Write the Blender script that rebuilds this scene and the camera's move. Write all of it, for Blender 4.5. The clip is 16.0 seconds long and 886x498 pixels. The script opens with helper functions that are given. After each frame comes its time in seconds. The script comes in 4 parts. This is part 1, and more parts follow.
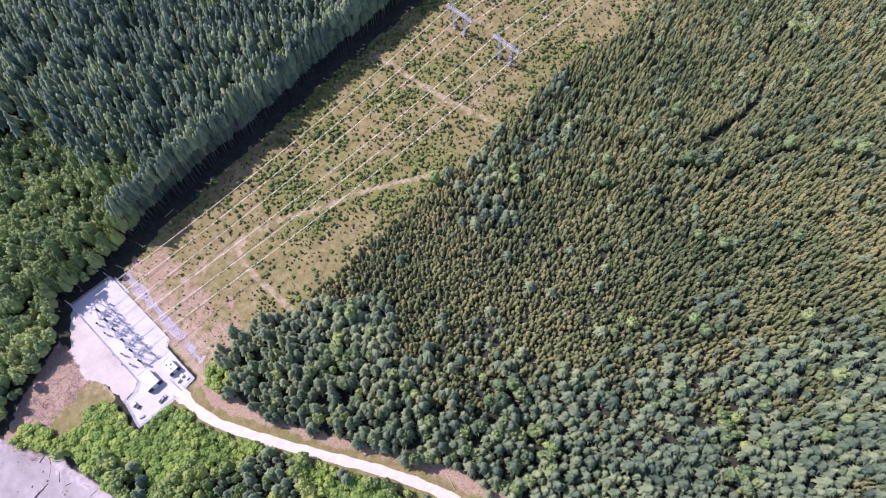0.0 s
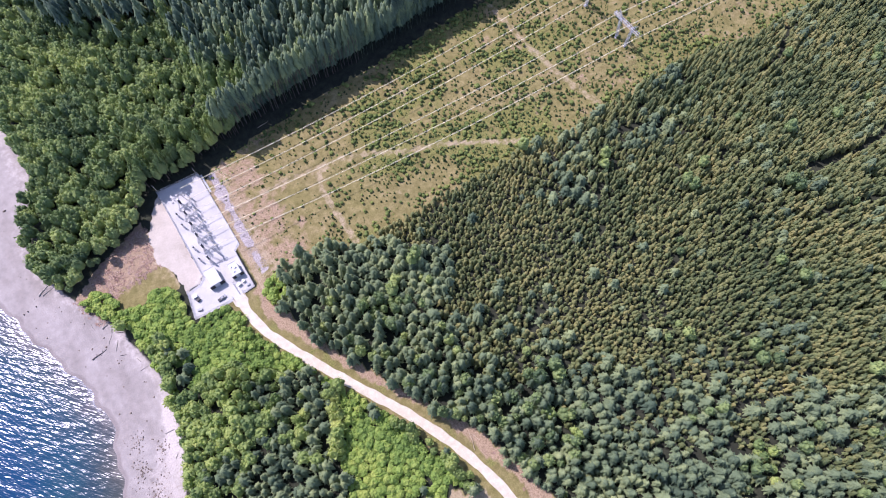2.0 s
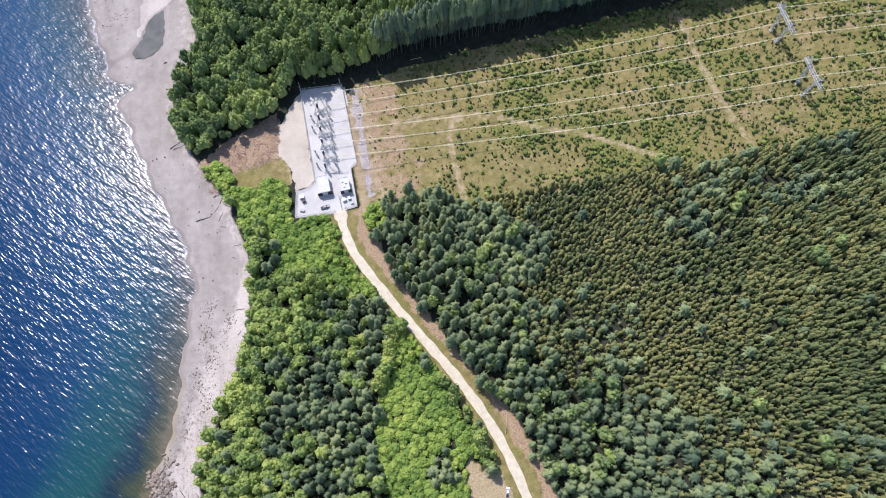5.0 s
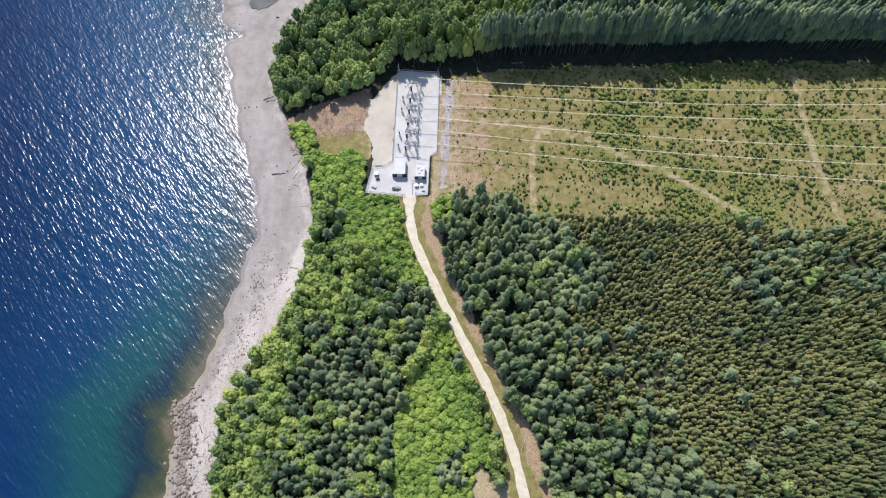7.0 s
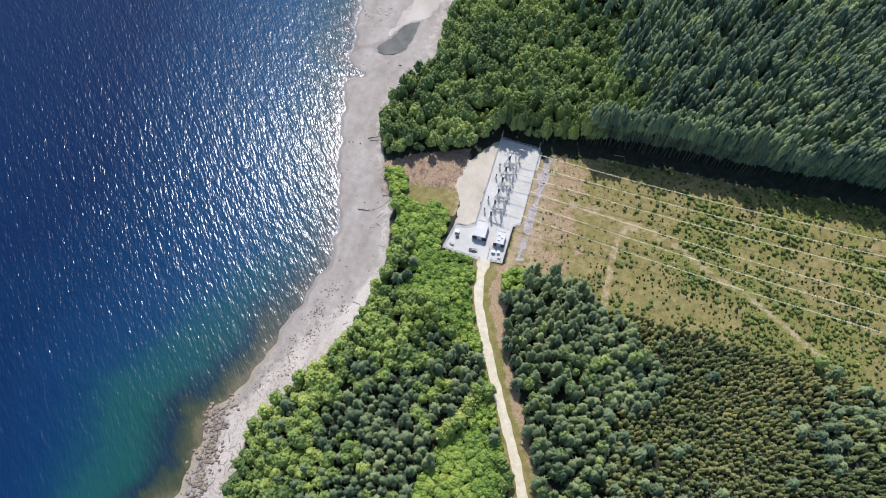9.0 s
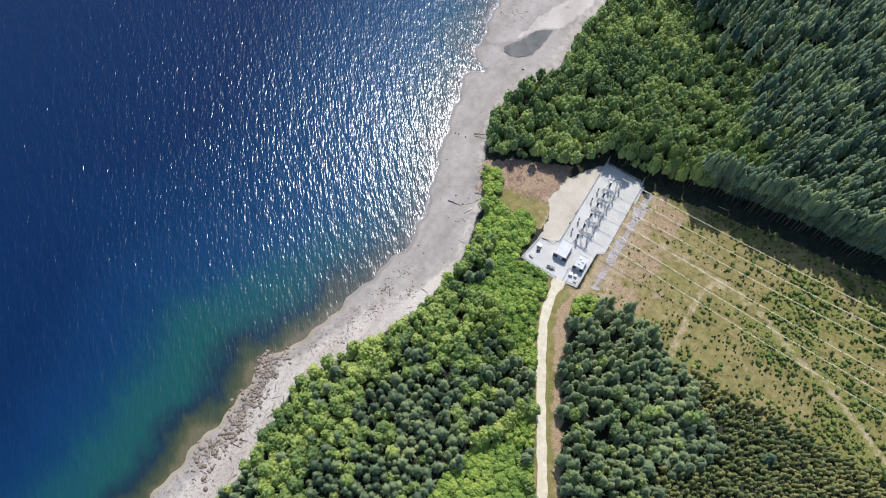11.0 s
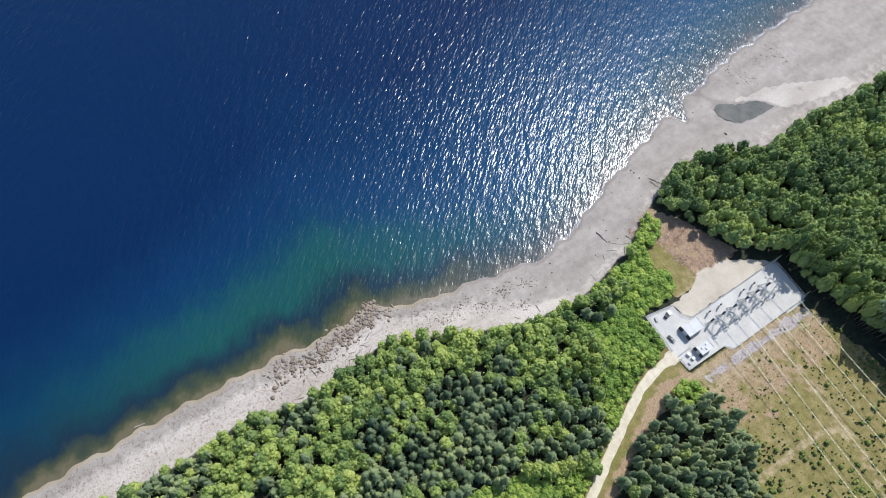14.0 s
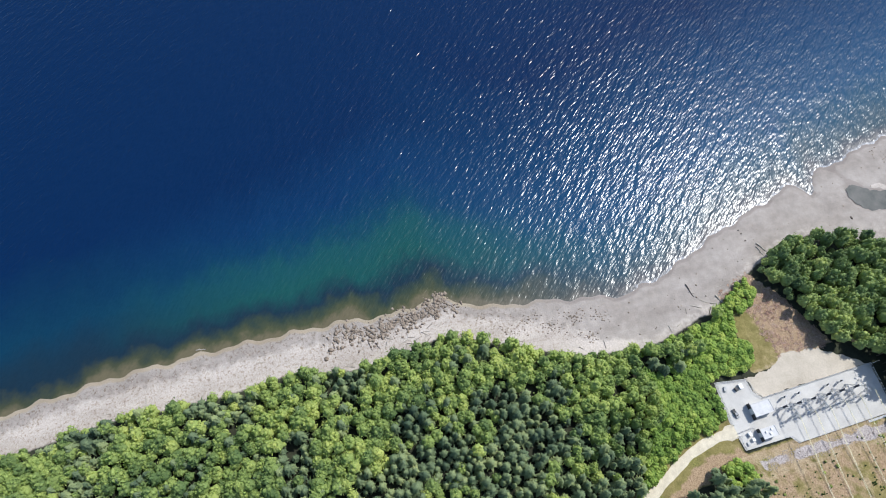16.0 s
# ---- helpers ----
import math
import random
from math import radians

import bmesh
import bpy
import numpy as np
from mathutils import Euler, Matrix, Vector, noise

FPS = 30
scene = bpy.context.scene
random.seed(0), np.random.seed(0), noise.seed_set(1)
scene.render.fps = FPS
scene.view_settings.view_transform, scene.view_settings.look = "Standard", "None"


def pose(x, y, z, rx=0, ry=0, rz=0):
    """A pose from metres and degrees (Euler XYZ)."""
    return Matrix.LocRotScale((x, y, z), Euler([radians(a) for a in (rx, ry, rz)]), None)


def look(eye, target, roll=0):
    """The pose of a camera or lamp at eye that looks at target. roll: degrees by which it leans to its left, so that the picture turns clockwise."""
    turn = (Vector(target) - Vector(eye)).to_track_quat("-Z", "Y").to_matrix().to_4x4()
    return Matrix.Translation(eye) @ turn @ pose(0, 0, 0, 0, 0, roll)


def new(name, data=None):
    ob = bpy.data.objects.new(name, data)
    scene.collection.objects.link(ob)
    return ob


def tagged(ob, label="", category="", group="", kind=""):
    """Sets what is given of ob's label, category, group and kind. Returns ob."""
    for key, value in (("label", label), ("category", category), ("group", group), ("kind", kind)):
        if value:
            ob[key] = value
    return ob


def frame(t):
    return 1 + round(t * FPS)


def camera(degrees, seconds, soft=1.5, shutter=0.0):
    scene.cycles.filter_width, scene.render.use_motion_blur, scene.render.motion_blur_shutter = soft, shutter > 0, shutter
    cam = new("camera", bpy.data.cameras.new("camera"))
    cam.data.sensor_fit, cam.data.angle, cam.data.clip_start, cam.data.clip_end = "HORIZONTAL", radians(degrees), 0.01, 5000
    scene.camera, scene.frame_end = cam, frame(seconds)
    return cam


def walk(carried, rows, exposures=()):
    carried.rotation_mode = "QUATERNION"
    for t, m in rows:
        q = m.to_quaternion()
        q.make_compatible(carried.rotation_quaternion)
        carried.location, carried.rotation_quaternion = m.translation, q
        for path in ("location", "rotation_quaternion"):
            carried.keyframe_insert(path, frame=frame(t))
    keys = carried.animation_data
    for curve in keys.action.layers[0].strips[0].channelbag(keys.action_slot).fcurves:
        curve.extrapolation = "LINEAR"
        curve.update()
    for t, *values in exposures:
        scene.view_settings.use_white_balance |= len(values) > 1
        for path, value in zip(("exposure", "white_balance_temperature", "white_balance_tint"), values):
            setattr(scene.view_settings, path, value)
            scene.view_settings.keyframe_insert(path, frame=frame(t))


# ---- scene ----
cam = camera(67.9, 16.0, soft=1.0)
SUN_STRENGTH, SKY_STRENGTH, WAVE = 4.2, 0.155, 0.82
EXPOSURES = ((0.0, 0.40, 5650, 42), (3.5, 0.31, 5850, 26), (7.0, 0.13, 6050, 14), (9.0, 0.08, 6050, 12), (16.0, 0.08, 6050, 9))
PATH = [
    (0, (36.108, -169.148, 380.338), (36.753, -168.554, 378.54), -0.5),
    (0.5, (35.317, -169.067, 380.338), (35.912, -168.462, 378.526), -0.6),
    (1, (34.526, -168.987, 380.338), (35.069, -168.367, 378.515), -0.4),
    (1.5, (33.735, -168.906, 380.338), (34.222, -168.273, 378.504), -0.3),
    (2, (32.944, -168.826, 380.338), (33.374, -168.182, 378.493), -0.2),
    (2.5, (32.153, -168.746, 380.338), (32.531, -168.098, 378.484), -0.2),
    (3, (31.361, -168.665, 380.337), (31.692, -168.012, 378.476), -0.1),
    (3.5, (30.569, -168.585, 380.337), (30.852, -167.929, 378.469), -0.1),
    (4, (29.777, -168.504, 380.337), (30.011, -167.849, 378.463), 0.0),
    (6.5, (25.812, -168.103, 380.337), (25.843, -167.415, 378.46), 0.1),
    (7, (25.019, -168.023, 380.337), (25.008, -167.334, 378.459), 0.3),
    (7.5, (24.224, -167.943, 380.337), (24.168, -167.217, 378.475), 0.2),
    (8, (23.429, -167.864, 380.337), (23.314, -167.063, 378.508), 0.2),
    (8.5, (22.632, -167.785, 380.337), (22.458, -166.948, 378.529), 0.4),
    (9, (21.835, -167.707, 380.337), (21.606, -166.876, 378.532), 0.4),
    (11.5, (17.845, -167.317, 380.337), (17.356, -166.617, 378.528), 0.4),
    (12, (17.047, -167.239, 380.337), (16.502, -166.583, 378.527), 0.2),
    (12.5, (16.248, -167.162, 380.337), (15.657, -166.552, 378.526), 0.2),
    (13, (15.449, -167.086, 380.336), (14.819, -166.518, 378.525), 0.1),
    (13.5, (14.65, -167.01, 380.336), (13.984, -166.488, 378.524), 0.0),
    (14, (13.85, -166.934, 380.336), (13.149, -166.466, 378.523), -0.0),
    (14.5, (13.05, -166.858, 380.336), (12.318, -166.446, 378.522), -0.2),
    (15, (12.251, -166.783, 380.336), (11.493, -166.426, 378.52), -0.2),
    (15.5, (11.451, -166.708, 380.336), (10.67, -166.405, 378.52), -0.3),
    (16, (10.651, -166.632, 380.336), (9.853, -166.389, 378.519), -0.6),
]
walk(cam, [(t, look(eye, target, roll)) for t, eye, target, roll in PATH], EXPOSURES)

# ---- daylight: clear sky, high sun in the north-west ----
SUN_AZ, SUN_EL = 111.0, 54.5
sun_way = Vector((math.cos(radians(SUN_EL)) * math.cos(radians(SUN_AZ)),
                  math.cos(radians(SUN_EL)) * math.sin(radians(SUN_AZ)), math.sin(radians(SUN_EL))))
world = bpy.data.worlds.new("sky")
scene.world = world
world.use_nodes = True
wn = world.node_tree.nodes
sky = wn.new("ShaderNodeTexSky")
sky.sky_type = "NISHITA"
sky.sun_disc = False
sky.sun_elevation = radians(SUN_EL)
sky.sun_rotation = radians(90.0 - SUN_AZ)
sky.altitude = 20
wn["Background"].inputs["Strength"].default_value = SKY_STRENGTH
world.node_tree.links.new(sky.outputs[0], wn["Background"].inputs["Color"])
sun = new("sun", bpy.data.lights.new("sun", "SUN"))
sun.data.energy, sun.data.angle, sun.data.color = SUN_STRENGTH, radians(0.55), (1.0, 0.95, 0.87)
sun.matrix_world = look(sun_way * 800, (0, 0, 0))

rng = np.random.default_rng(7)


# ---- materials ----
def nodes_of(name, roughness=0.8, metallic=0.0, specular=0.3):
    mat = bpy.data.materials.new(name)
    mat.use_nodes = True
    nt = mat.node_tree
    b = nt.nodes["Principled BSDF"]
    b.inputs["Roughness"].default_value = roughness
    b.inputs["Metallic"].default_value = metallic
    b.inputs["Specular IOR Level"].default_value = specular
    return mat, nt, b


def noise_at(nt, scale, detail=3.0, rough=0.6, stretch=None, turn=0.0):
    """A noise in world metres."""
    geo = nt.nodes.new("ShaderNodeNewGeometry")
    src = geo.outputs["Position"]
    if stretch or turn:
        mp = nt.nodes.new("ShaderNodeMapping")
        mp.vector_type = "TEXTURE"
        mp.inputs["Rotation"].default_value = (0, 0, turn)
        mp.inputs["Scale"].default_value = stretch or (1, 1, 1)
        nt.links.new(src, mp.inputs["Vector"])
        src = mp.outputs[0]
    n = nt.nodes.new("ShaderNodeTexNoise")
    n.inputs["Scale"].default_value = scale
    n.inputs["Detail"].default_value = detail
    n.inputs["Roughness"].default_value = rough
    nt.links.new(src, n.inputs["Vector"])
    return n.outputs["Fac"]


def ramp(nt, fac, stops):
    r = nt.nodes.new("ShaderNodeValToRGB")
    els = r.color_ramp.elements
    while len(els) < len(stops):
        els.new(0.5)
    for e, (p, c) in zip(els, stops):
        e.position, e.color = p, (*c, 1)
    nt.links.new(fac, r.inputs[0])
    return r.outputs[0]


def mix(nt, fac, a, b, mode="MIX"):
    m = nt.nodes.new("ShaderNodeMix")
    m.data_type, m.blend_type = "RGBA", mode
    for sock, v in ((m.inputs[0], fac), (m.inputs[6], a), (m.inputs[7], b)):
        if hasattr(v, "links"):
            nt.links.new(v, sock)
        elif isinstance(v, (int, float)):
            sock.default_value = v
        else:
            sock.default_value = (*v, 1)
    return m.outputs[2]


def calc(nt, op, a, b=0.5):
    m = nt.nodes.new("ShaderNodeMath")
    m.operation = op
    for sock, v in zip(m.inputs, (a, b)):
        if hasattr(v, "links"):
            nt.links.new(v, sock)
        else:
            sock.default_value = v
    return m.outputs[0]


def bump(nt, b, height, strength, distance):
    k = nt.nodes.new("ShaderNodeBump")
    k.inputs["Strength"].default_value = strength
    k.inputs["Distance"].default_value = distance
    nt.links.new(height, k.inputs["Height"])
    nt.links.new(k.outputs[0], b.inputs["Normal"])


def grained(name, c1, c2, scale=2.0, fine=12.0, roughness=0.85, metallic=0.0, relief=0.3, depth=0.05, specular=0.3):
    """Two tones at a large scale with a fine grain over them."""
    mat, nt, b = nodes_of(name, roughness, metallic, specular)
    big = noise_at(nt, scale, 4)
    small = noise_at(nt, fine, 3)
    col = ramp(nt, big, [(0.32, c1), (0.68, c2)])
    col = mix(nt, 0.35, col, ramp(nt, small, [(0.3, (0.45, 0.45, 0.45)), (0.7, (1, 1, 1))]), "MULTIPLY")
    nt.links.new(col, b.inputs["Base Color"])
    if relief:
        bump(nt, b, small, relief, depth)
    return mat


def foliage(name, dark, mid, light, patch=0.03, through_leaf=0.12, roughness=0.65):
    """Leaf colour that drifts from stand to stand, from tree to tree and from clump to clump."""
    mat, nt, b = nodes_of(name, roughness, 0, 0.2)
    geo = nt.nodes.new("ShaderNodeNewGeometry")
    tone = nt.nodes.new("ShaderNodeAttribute")
    tone.attribute_name = "tone"
    stand = noise_at(nt, patch, 2)
    fac = calc(nt, "ADD", calc(nt, "MULTIPLY", stand, 0.9), calc(nt, "MULTIPLY", tone.outputs["Fac"], 0.38))
    fac = calc(nt, "ADD", fac, calc(nt, "MULTIPLY", geo.outputs["Random Per Island"], 0.2))
    fac = calc(nt, "SUBTRACT", fac, 0.26)
    col = ramp(nt, fac, [(0.18, dark), (0.5, mid), (0.82, light)])
    leaf = noise_at(nt, 2.0, 2)
    col = mix(nt, 0.4, col, ramp(nt, leaf, [(0.32, (0.35, 0.35, 0.35)), (0.64, (1, 1, 1))]), "MULTIPLY")
    nt.links.new(col, b.inputs["Base Color"])
    bump(nt, b, noise_at(nt, 1.1, 2, 0.6), 0.75, 0.7)
    tr = nt.nodes.new("ShaderNodeBsdfTranslucent")
    nt.links.new(col, tr.inputs["Color"])
    ms = nt.nodes.new("ShaderNodeMixShader")
    ms.inputs[0].default_value = through_leaf
    nt.links.new(b.outputs[0], ms.inputs[1])
    nt.links.new(tr.outputs[0], ms.inputs[2])
    nt.links.new(ms.outputs[0], nt.nodes["Material Output"].inputs["Surface"])
    return mat


M_BROAD = foliage("alder_leaves", (0.18, 0.275, 0.10), (0.44, 0.555, 0.165), (0.68, 0.74, 0.22), 0.03, 0.42)
M_FIR = foliage("fir_needles", (0.10, 0.15, 0.088), (0.222, 0.287, 0.143), (0.395, 0.45, 0.192), 0.03, 0.25)
M_YOUNG = foliage("young_conifer_needles", (0.098, 0.14, 0.06), (0.215, 0.245, 0.092), (0.37, 0.34, 0.125), 0.016, 0.2)
M_SPRUCE = foliage("spruce_needles", (0.062, 0.10, 0.072), (0.155, 0.218, 0.125), (0.33, 0.395, 0.165), 0.03, 0.05)
M_SHRUB = foliage("shrub_leaves", (0.20, 0.33, 0.075), (0.38, 0.53, 0.115), (0.58, 0.67, 0.155), 0.03, 0.42)
M_ALDER = foliage("dark_alder_leaves", (0.125, 0.195, 0.09), (0.30, 0.40, 0.145), (0.52, 0.60, 0.19), 0.03, 0.36)
M_SCRUB = foliage("scrub_leaves", (0.085, 0.125, 0.038), (0.19, 0.245, 0.062), (0.38, 0.42, 0.105), 0.09, 0.2)
M_BUSH = foliage("bush_leaves", (0.04, 0.065, 0.024), (0.075, 0.115, 0.03), (0.15, 0.20, 0.045), 0.03)
M_BRUSH = foliage("dead_brush", (0.33, 0.20, 0.15), (0.50, 0.34, 0.255), (0.60, 0.46, 0.34), 0.06)
M_BARK = grained("bark", (0.09, 0.07, 0.055), (0.16, 0.13, 0.1), 1.5, 8)
M_STEEL = grained("galvanised_steel", (0.54, 0.53, 0.52), (0.68, 0.67, 0.66), 0.8, 6, 0.5, 0.15, 0.05, 0.01, 0.5)
M_WIRE = grained("aluminium_conductor", (0.88, 0.78, 0.5), (0.95, 0.86, 0.58), 0.2, 3, 0.6, 0.0, 0)
M_GRAVEL = grained("crushed_gravel", (0.495, 0.475, 0.44), (0.61, 0.59, 0.55), 0.12, 3.0, 0.95, 0, 0.5, 0.05)
M_APRON = grained("earth_apron", (0.46, 0.40, 0.315), (0.60, 0.53, 0.43), 0.09, 1.6, 0.95, 0, 0.5, 0.06)
M_ROAD = grained("gravel_road", (0.57, 0.50, 0.375), (0.73, 0.655, 0.50), 0.25, 2.5, 0.95, 0, 0.4, 0.05)
M_RIPRAP = grained("riprap_stone", (0.33, 0.285, 0.26), (0.44, 0.38, 0.35), 0.7, 4.0, 0.9, 0, 0.5, 0.08)
M_ROCK = grained("beach_rock", (0.15, 0.115, 0.085), (0.37, 0.30, 0.235), 0.5, 3.0, 0.85, 0, 0.6, 0.1)
M_LOG = grained("driftwood", (0.30, 0.27, 0.23), (0.5, 0.46, 0.4), 0.6, 6.0, 0.9)
M_DARKLOG = grained("wet_driftwood", (0.06, 0.05, 0.045), (0.12, 0.1, 0.085), 0.6, 6.0, 0.7)
M_FELLED = grained("felled_wood", (0.5, 0.4, 0.27), (0.66, 0.55, 0.38), 0.6, 6.0, 0.9)
M_WALL = grained("shed_cladding", (0.58, 0.58, 0.58), (0.7, 0.7, 0.7), 0.4, 5.0, 0.6)
M_ROOF = grained("pale_roof_membrane", (0.56, 0.55, 0.54), (0.67, 0.66, 0.65), 0.3, 5.0, 0.7)
# rubber and dark fittings; also the shade painted on the building fronts
M_DARK = grained("dark_rubber_and_shade", (0.02, 0.02, 0.022), (0.05, 0.05, 0.052), 1.0, 9.0, 0.55)
M_PORCELAIN = grained("brown_porcelain", (0.07, 0.062, 0.06), (0.12, 0.105, 0.10), 1.0, 9.0, 0.3, 0, 0.05, 0.01, 0.5)
M_CONCRETE = grained("concrete", (0.42, 0.42, 0.41), (0.55, 0.55, 0.54), 0.4, 5.0, 0.9)
M_WHITE = grained("white_paint", (0.7, 0.7, 0.7), (0.8, 0.8, 0.8), 0.8, 5.0, 0.4, 0, 0)
M_GREYPAINT = grained("grey_paint", (0.2, 0.21, 0.22), (0.28, 0.29, 0.3), 0.8, 5.0, 0.4, 0, 0)
M_GLASS, _, _gb = nodes_of("vehicle_glass", 0.05, 0.0, 0.5)
_gb.inputs["Base Color"].default_value = (0.015, 0.018, 0.02, 1)


# ---- the plan: shoreline, edge of the trees, road, forest outlines ----
def lerp(v, table):
    t = np.array(table, float)
    return np.interp(v, t[:, 0], t[:, 1])


SHORE = [(-460, -131), (-386, -133), (-322, -136), (-257, -134), (-189, -129), (-158, -124), (-129, -127), (-120, -121),
         (-100, -111), (-64, -104), (-40, -98), (-18, -93), (5, -97), (21, -102), (45, -111), (72, -119), (95, -125),
         (116, -131), (141, -136), (165, -140), (185, -145), (216, -147), (420, -158)]
GREEN = [(-460, -108), (-383, -107), (-325, -110), (-275, -105), (-226, -106), (-190, -97), (-164, -98), (-135, -101),
         (-120, -96), (-96, -83), (-80, -75), (-54, -64), (-20, -58), (5, -62), (18, -66), (27, -66), (40, -74),
         (66, -86), (89, -94), (110, -95), (130, -85), (147, -76), (188, -74), (238, -70), (420, -75)]
VERGE = [(-430, 158), (-260, 106), (-192, 89), (-161, 81), (-138, 74), (-116, 61), (-85, 46), (-53, 30), (-33, 23), (-13, 17), (4, 16)]
SOUTH_EDGE = [(14, 3), (28, 5), (52, 9), (66, 3), (77, -6), (100, -6), (160, -8), (205, -9), (233, -15), (290, -15), (345, -16),
              (387, -29), (440, -29), (640, -45)]
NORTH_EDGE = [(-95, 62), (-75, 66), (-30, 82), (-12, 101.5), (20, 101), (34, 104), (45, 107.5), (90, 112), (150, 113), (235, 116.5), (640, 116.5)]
ROAD = [(1.2, 5.8), (1.4, -8), (4.6, -24), (12, -40), (20.5, -57.5), (29, -74), (37.5, -89.5), (46, -105), (53.5, -120.5),
        (60, -136), (65.5, -153), (69.5, -171), (73, -195), (75, -240)]
ROADX = [(b, a) for a, b in ROAD[::-1]]


def shore_x(y):
    y = np.asarray(y, float)
    return lerp(y, SHORE) + 1.2 * np.sin(y * 0.21) + 0.8 * np.sin(y * 0.47 + 1) + 13 * np.exp(-((y - 128) / 4.5) ** 2)


def height(x, y):
    x, y = np.asarray(x, float), np.asarray(y, float)
    s, g = shore_x(y), lerp(y, GREEN)
    f = (x - s) / np.maximum(g - s, 6)
    beach = np.where(f < 0, np.maximum((x - s) * 0.16, -6.0), 2.1 * np.clip(f, 0, 1) ** 0.8)
    inland = 1.9 * np.clip((x - g) / 25, 0, 1)
    rise = 5.5 * np.clip((x - 30) / 260, 0, 1.3)
    bumps = 0.35 * np.sin(x * 0.11 + 1.3) * np.sin(y * 0.13) * np.clip((x - 30) / 40, 0, 1)
    return beach + inland + rise + bumps


def ground_at(x, y):
    return float(height(x, y))


def inside(x, y, poly):
    x, y = np.asarray(x, float), np.asarray(y, float)
    hit = np.zeros(x.shape, bool)
    for (x1, y1), (x2, y2) in zip(poly, poly[1:] + poly[:1]):
        if y1 == y2:
            continue
        hit ^= ((y1 > y) != (y2 > y)) & (x < (x2 - x1) * (y - y1) / (y2 - y1) + x1)
    return hit


def away(x, y, line):
    """The distance from an open line."""
    x, y = np.asarray(x, float), np.asarray(y, float)
    best = np.full(x.shape, 1e9)
    for (x1, y1), (x2, y2) in zip(line, line[1:]):
        dx, dy = x2 - x1, y2 - y1
        k = np.clip(((x - x1) * dx + (y - y1) * dy) / (dx * dx + dy * dy), 0, 1)
        best = np.minimum(best, np.hypot(x - x1 - k * dx, y - y1 - k * dy))
    return best


def wobble(x, y, scale, seed=0):
    """Smooth values of about -1 to 1 over the plan."""
    a = np.sin(x / scale + seed) * np.cos(y / scale * 1.13 + 2 * seed)
    b = np.sin((x * 0.8 + y * 0.6) / scale * 2.1 + 3 * seed) * np.cos((y * 0.8 - x * 0.6) / scale * 1.9 + seed)
    c = np.sin((x * 0.3 - y * 0.95) / scale * 4.3 + seed) * np.cos((y * 0.3 + x * 0.95) / scale * 3.7 - seed)
    return (a + 0.7 * b + 0.45 * c) / 1.4


PAD = [(-10.3, 98), (18, 96), (17.6, 36), (13.2, 33), (12.6, 6), (-4, 4.6), (-26.8, 6.6), (-23.4, 24.6), (-15.2, 25.6), (-11, 29)]
APRON = [(-10.3, 97), (-19, 85), (-27.5, 74), (-29, 62), (-31, 53), (-26, 46), (-24, 36), (-23.4, 24.8), (-15.2, 25.7), (-11, 29.1)]
TRACKS = [[(32, 61), (64, 58), (82, 56), (100, 53), (120, 45), (138, 33), (160, 25), (185, 10), (205, -3)],
          [(92, 54), (82, 51), (79, 40), (78, 23), (78.5, -4)],
          [(254, 100), (255.5, 60), (258, 30), (263, 3), (268, -14)]]
BROWN = [(-84, 58), (-62, 70), (-28, 84), (-24, 60), (-24, 30), (-30, 30), (-46, 33), (-66, 28), (-78, 38)]
CLEARING = [(39, -176), (42, -160), (47, -152), (52, -162), (60, -166), (66, -180), (62, -195), (42, -195)]
FIR_WEST = [(-66, -128), (-60, -104), (-44, -92), (-14, -70), (10, -43), (19, -52), (20, -70), (10, -95), (-4, -120), (1, -172), (-10, -200), (-44, -200), (-43, -140)]
SHRUBS = [(22, -76), (36, -90), (42, -122), (54, -152), (50, -166), (38, -176), (0, -190), (-3, -137), (5, -112)]
FIR_EAST = [(14, -6), (38, 12), (62, 12), (113, -38), (116, -52), (90, -86), (94, -120), (110, -150), (120, -200), (90, -200), (76, -141), (50, -99), (30, -50)]
ALDER_NORTH = [(-100, 50), (-110, 120), (-80, 150), (-80, 210), (-55, 260), (-20, 226), (50, 206), (70, 150), (58, 118), (40, 108), (-8, 95)]
WOODS = [(-130, -430), (-40, -430), (30, -235), (120, -300), (240, -345), (610, -180), (590, -110), (280, 335), (150, 390), (30, 380), (-130, 300)]
RAVINES = [[(470, -112), (453, -116), (441, -115), (420, -127), (394, -133), (365, -131), (340, -124)], [(415, -36), (403, -42), (372, -56)],
           [(258, -24), (270, -34), (297, -56), (311, -93), (296, -127)], [(372, -166), (355, -157), (316, -152)]]
MIXED = [(120, -100), (150, -165), (235, -222), (300, -282), (420, -330), (200, -400), (90, -260), (95, -150)]


POOL = [(-119, 153.5), (-115.6, 160.5), (-110.7, 167), (-107, 178), (-101.6, 184), (-93.7, 189), (-95, 180), (-96, 167), (-98, 157.5), (-105, 151.6), (-112.6, 149)]
MUD = [(-115.4, 163), (-112, 182), (-111, 193), (-103, 214), (-92.5, 233), (-84.6, 249), (-79, 250), (-79.7, 237), (-82, 222), (-87, 203), (-92, 191), (-100, 185), (-107, 178)]


# ---- mesh helpers ----
def part(name, bm, material, parent=None, label=""):
    me = bpy.data.meshes.new(name)
    bm.to_mesh(me)
    bm.free()
    me.materials.append(material)
    ob = new(name, me)
    ob.parent = parent
    if label:
        tagged(ob, label)
    return ob


def thing(name, x, y, z, label, category, group="", turn=0.0):
    ob = new(name)
    ob.empty_display_size = 0.5
    ob.matrix_basis = pose(x, y, z, 0, 0, turn)
    return tagged(ob, label, category, group)


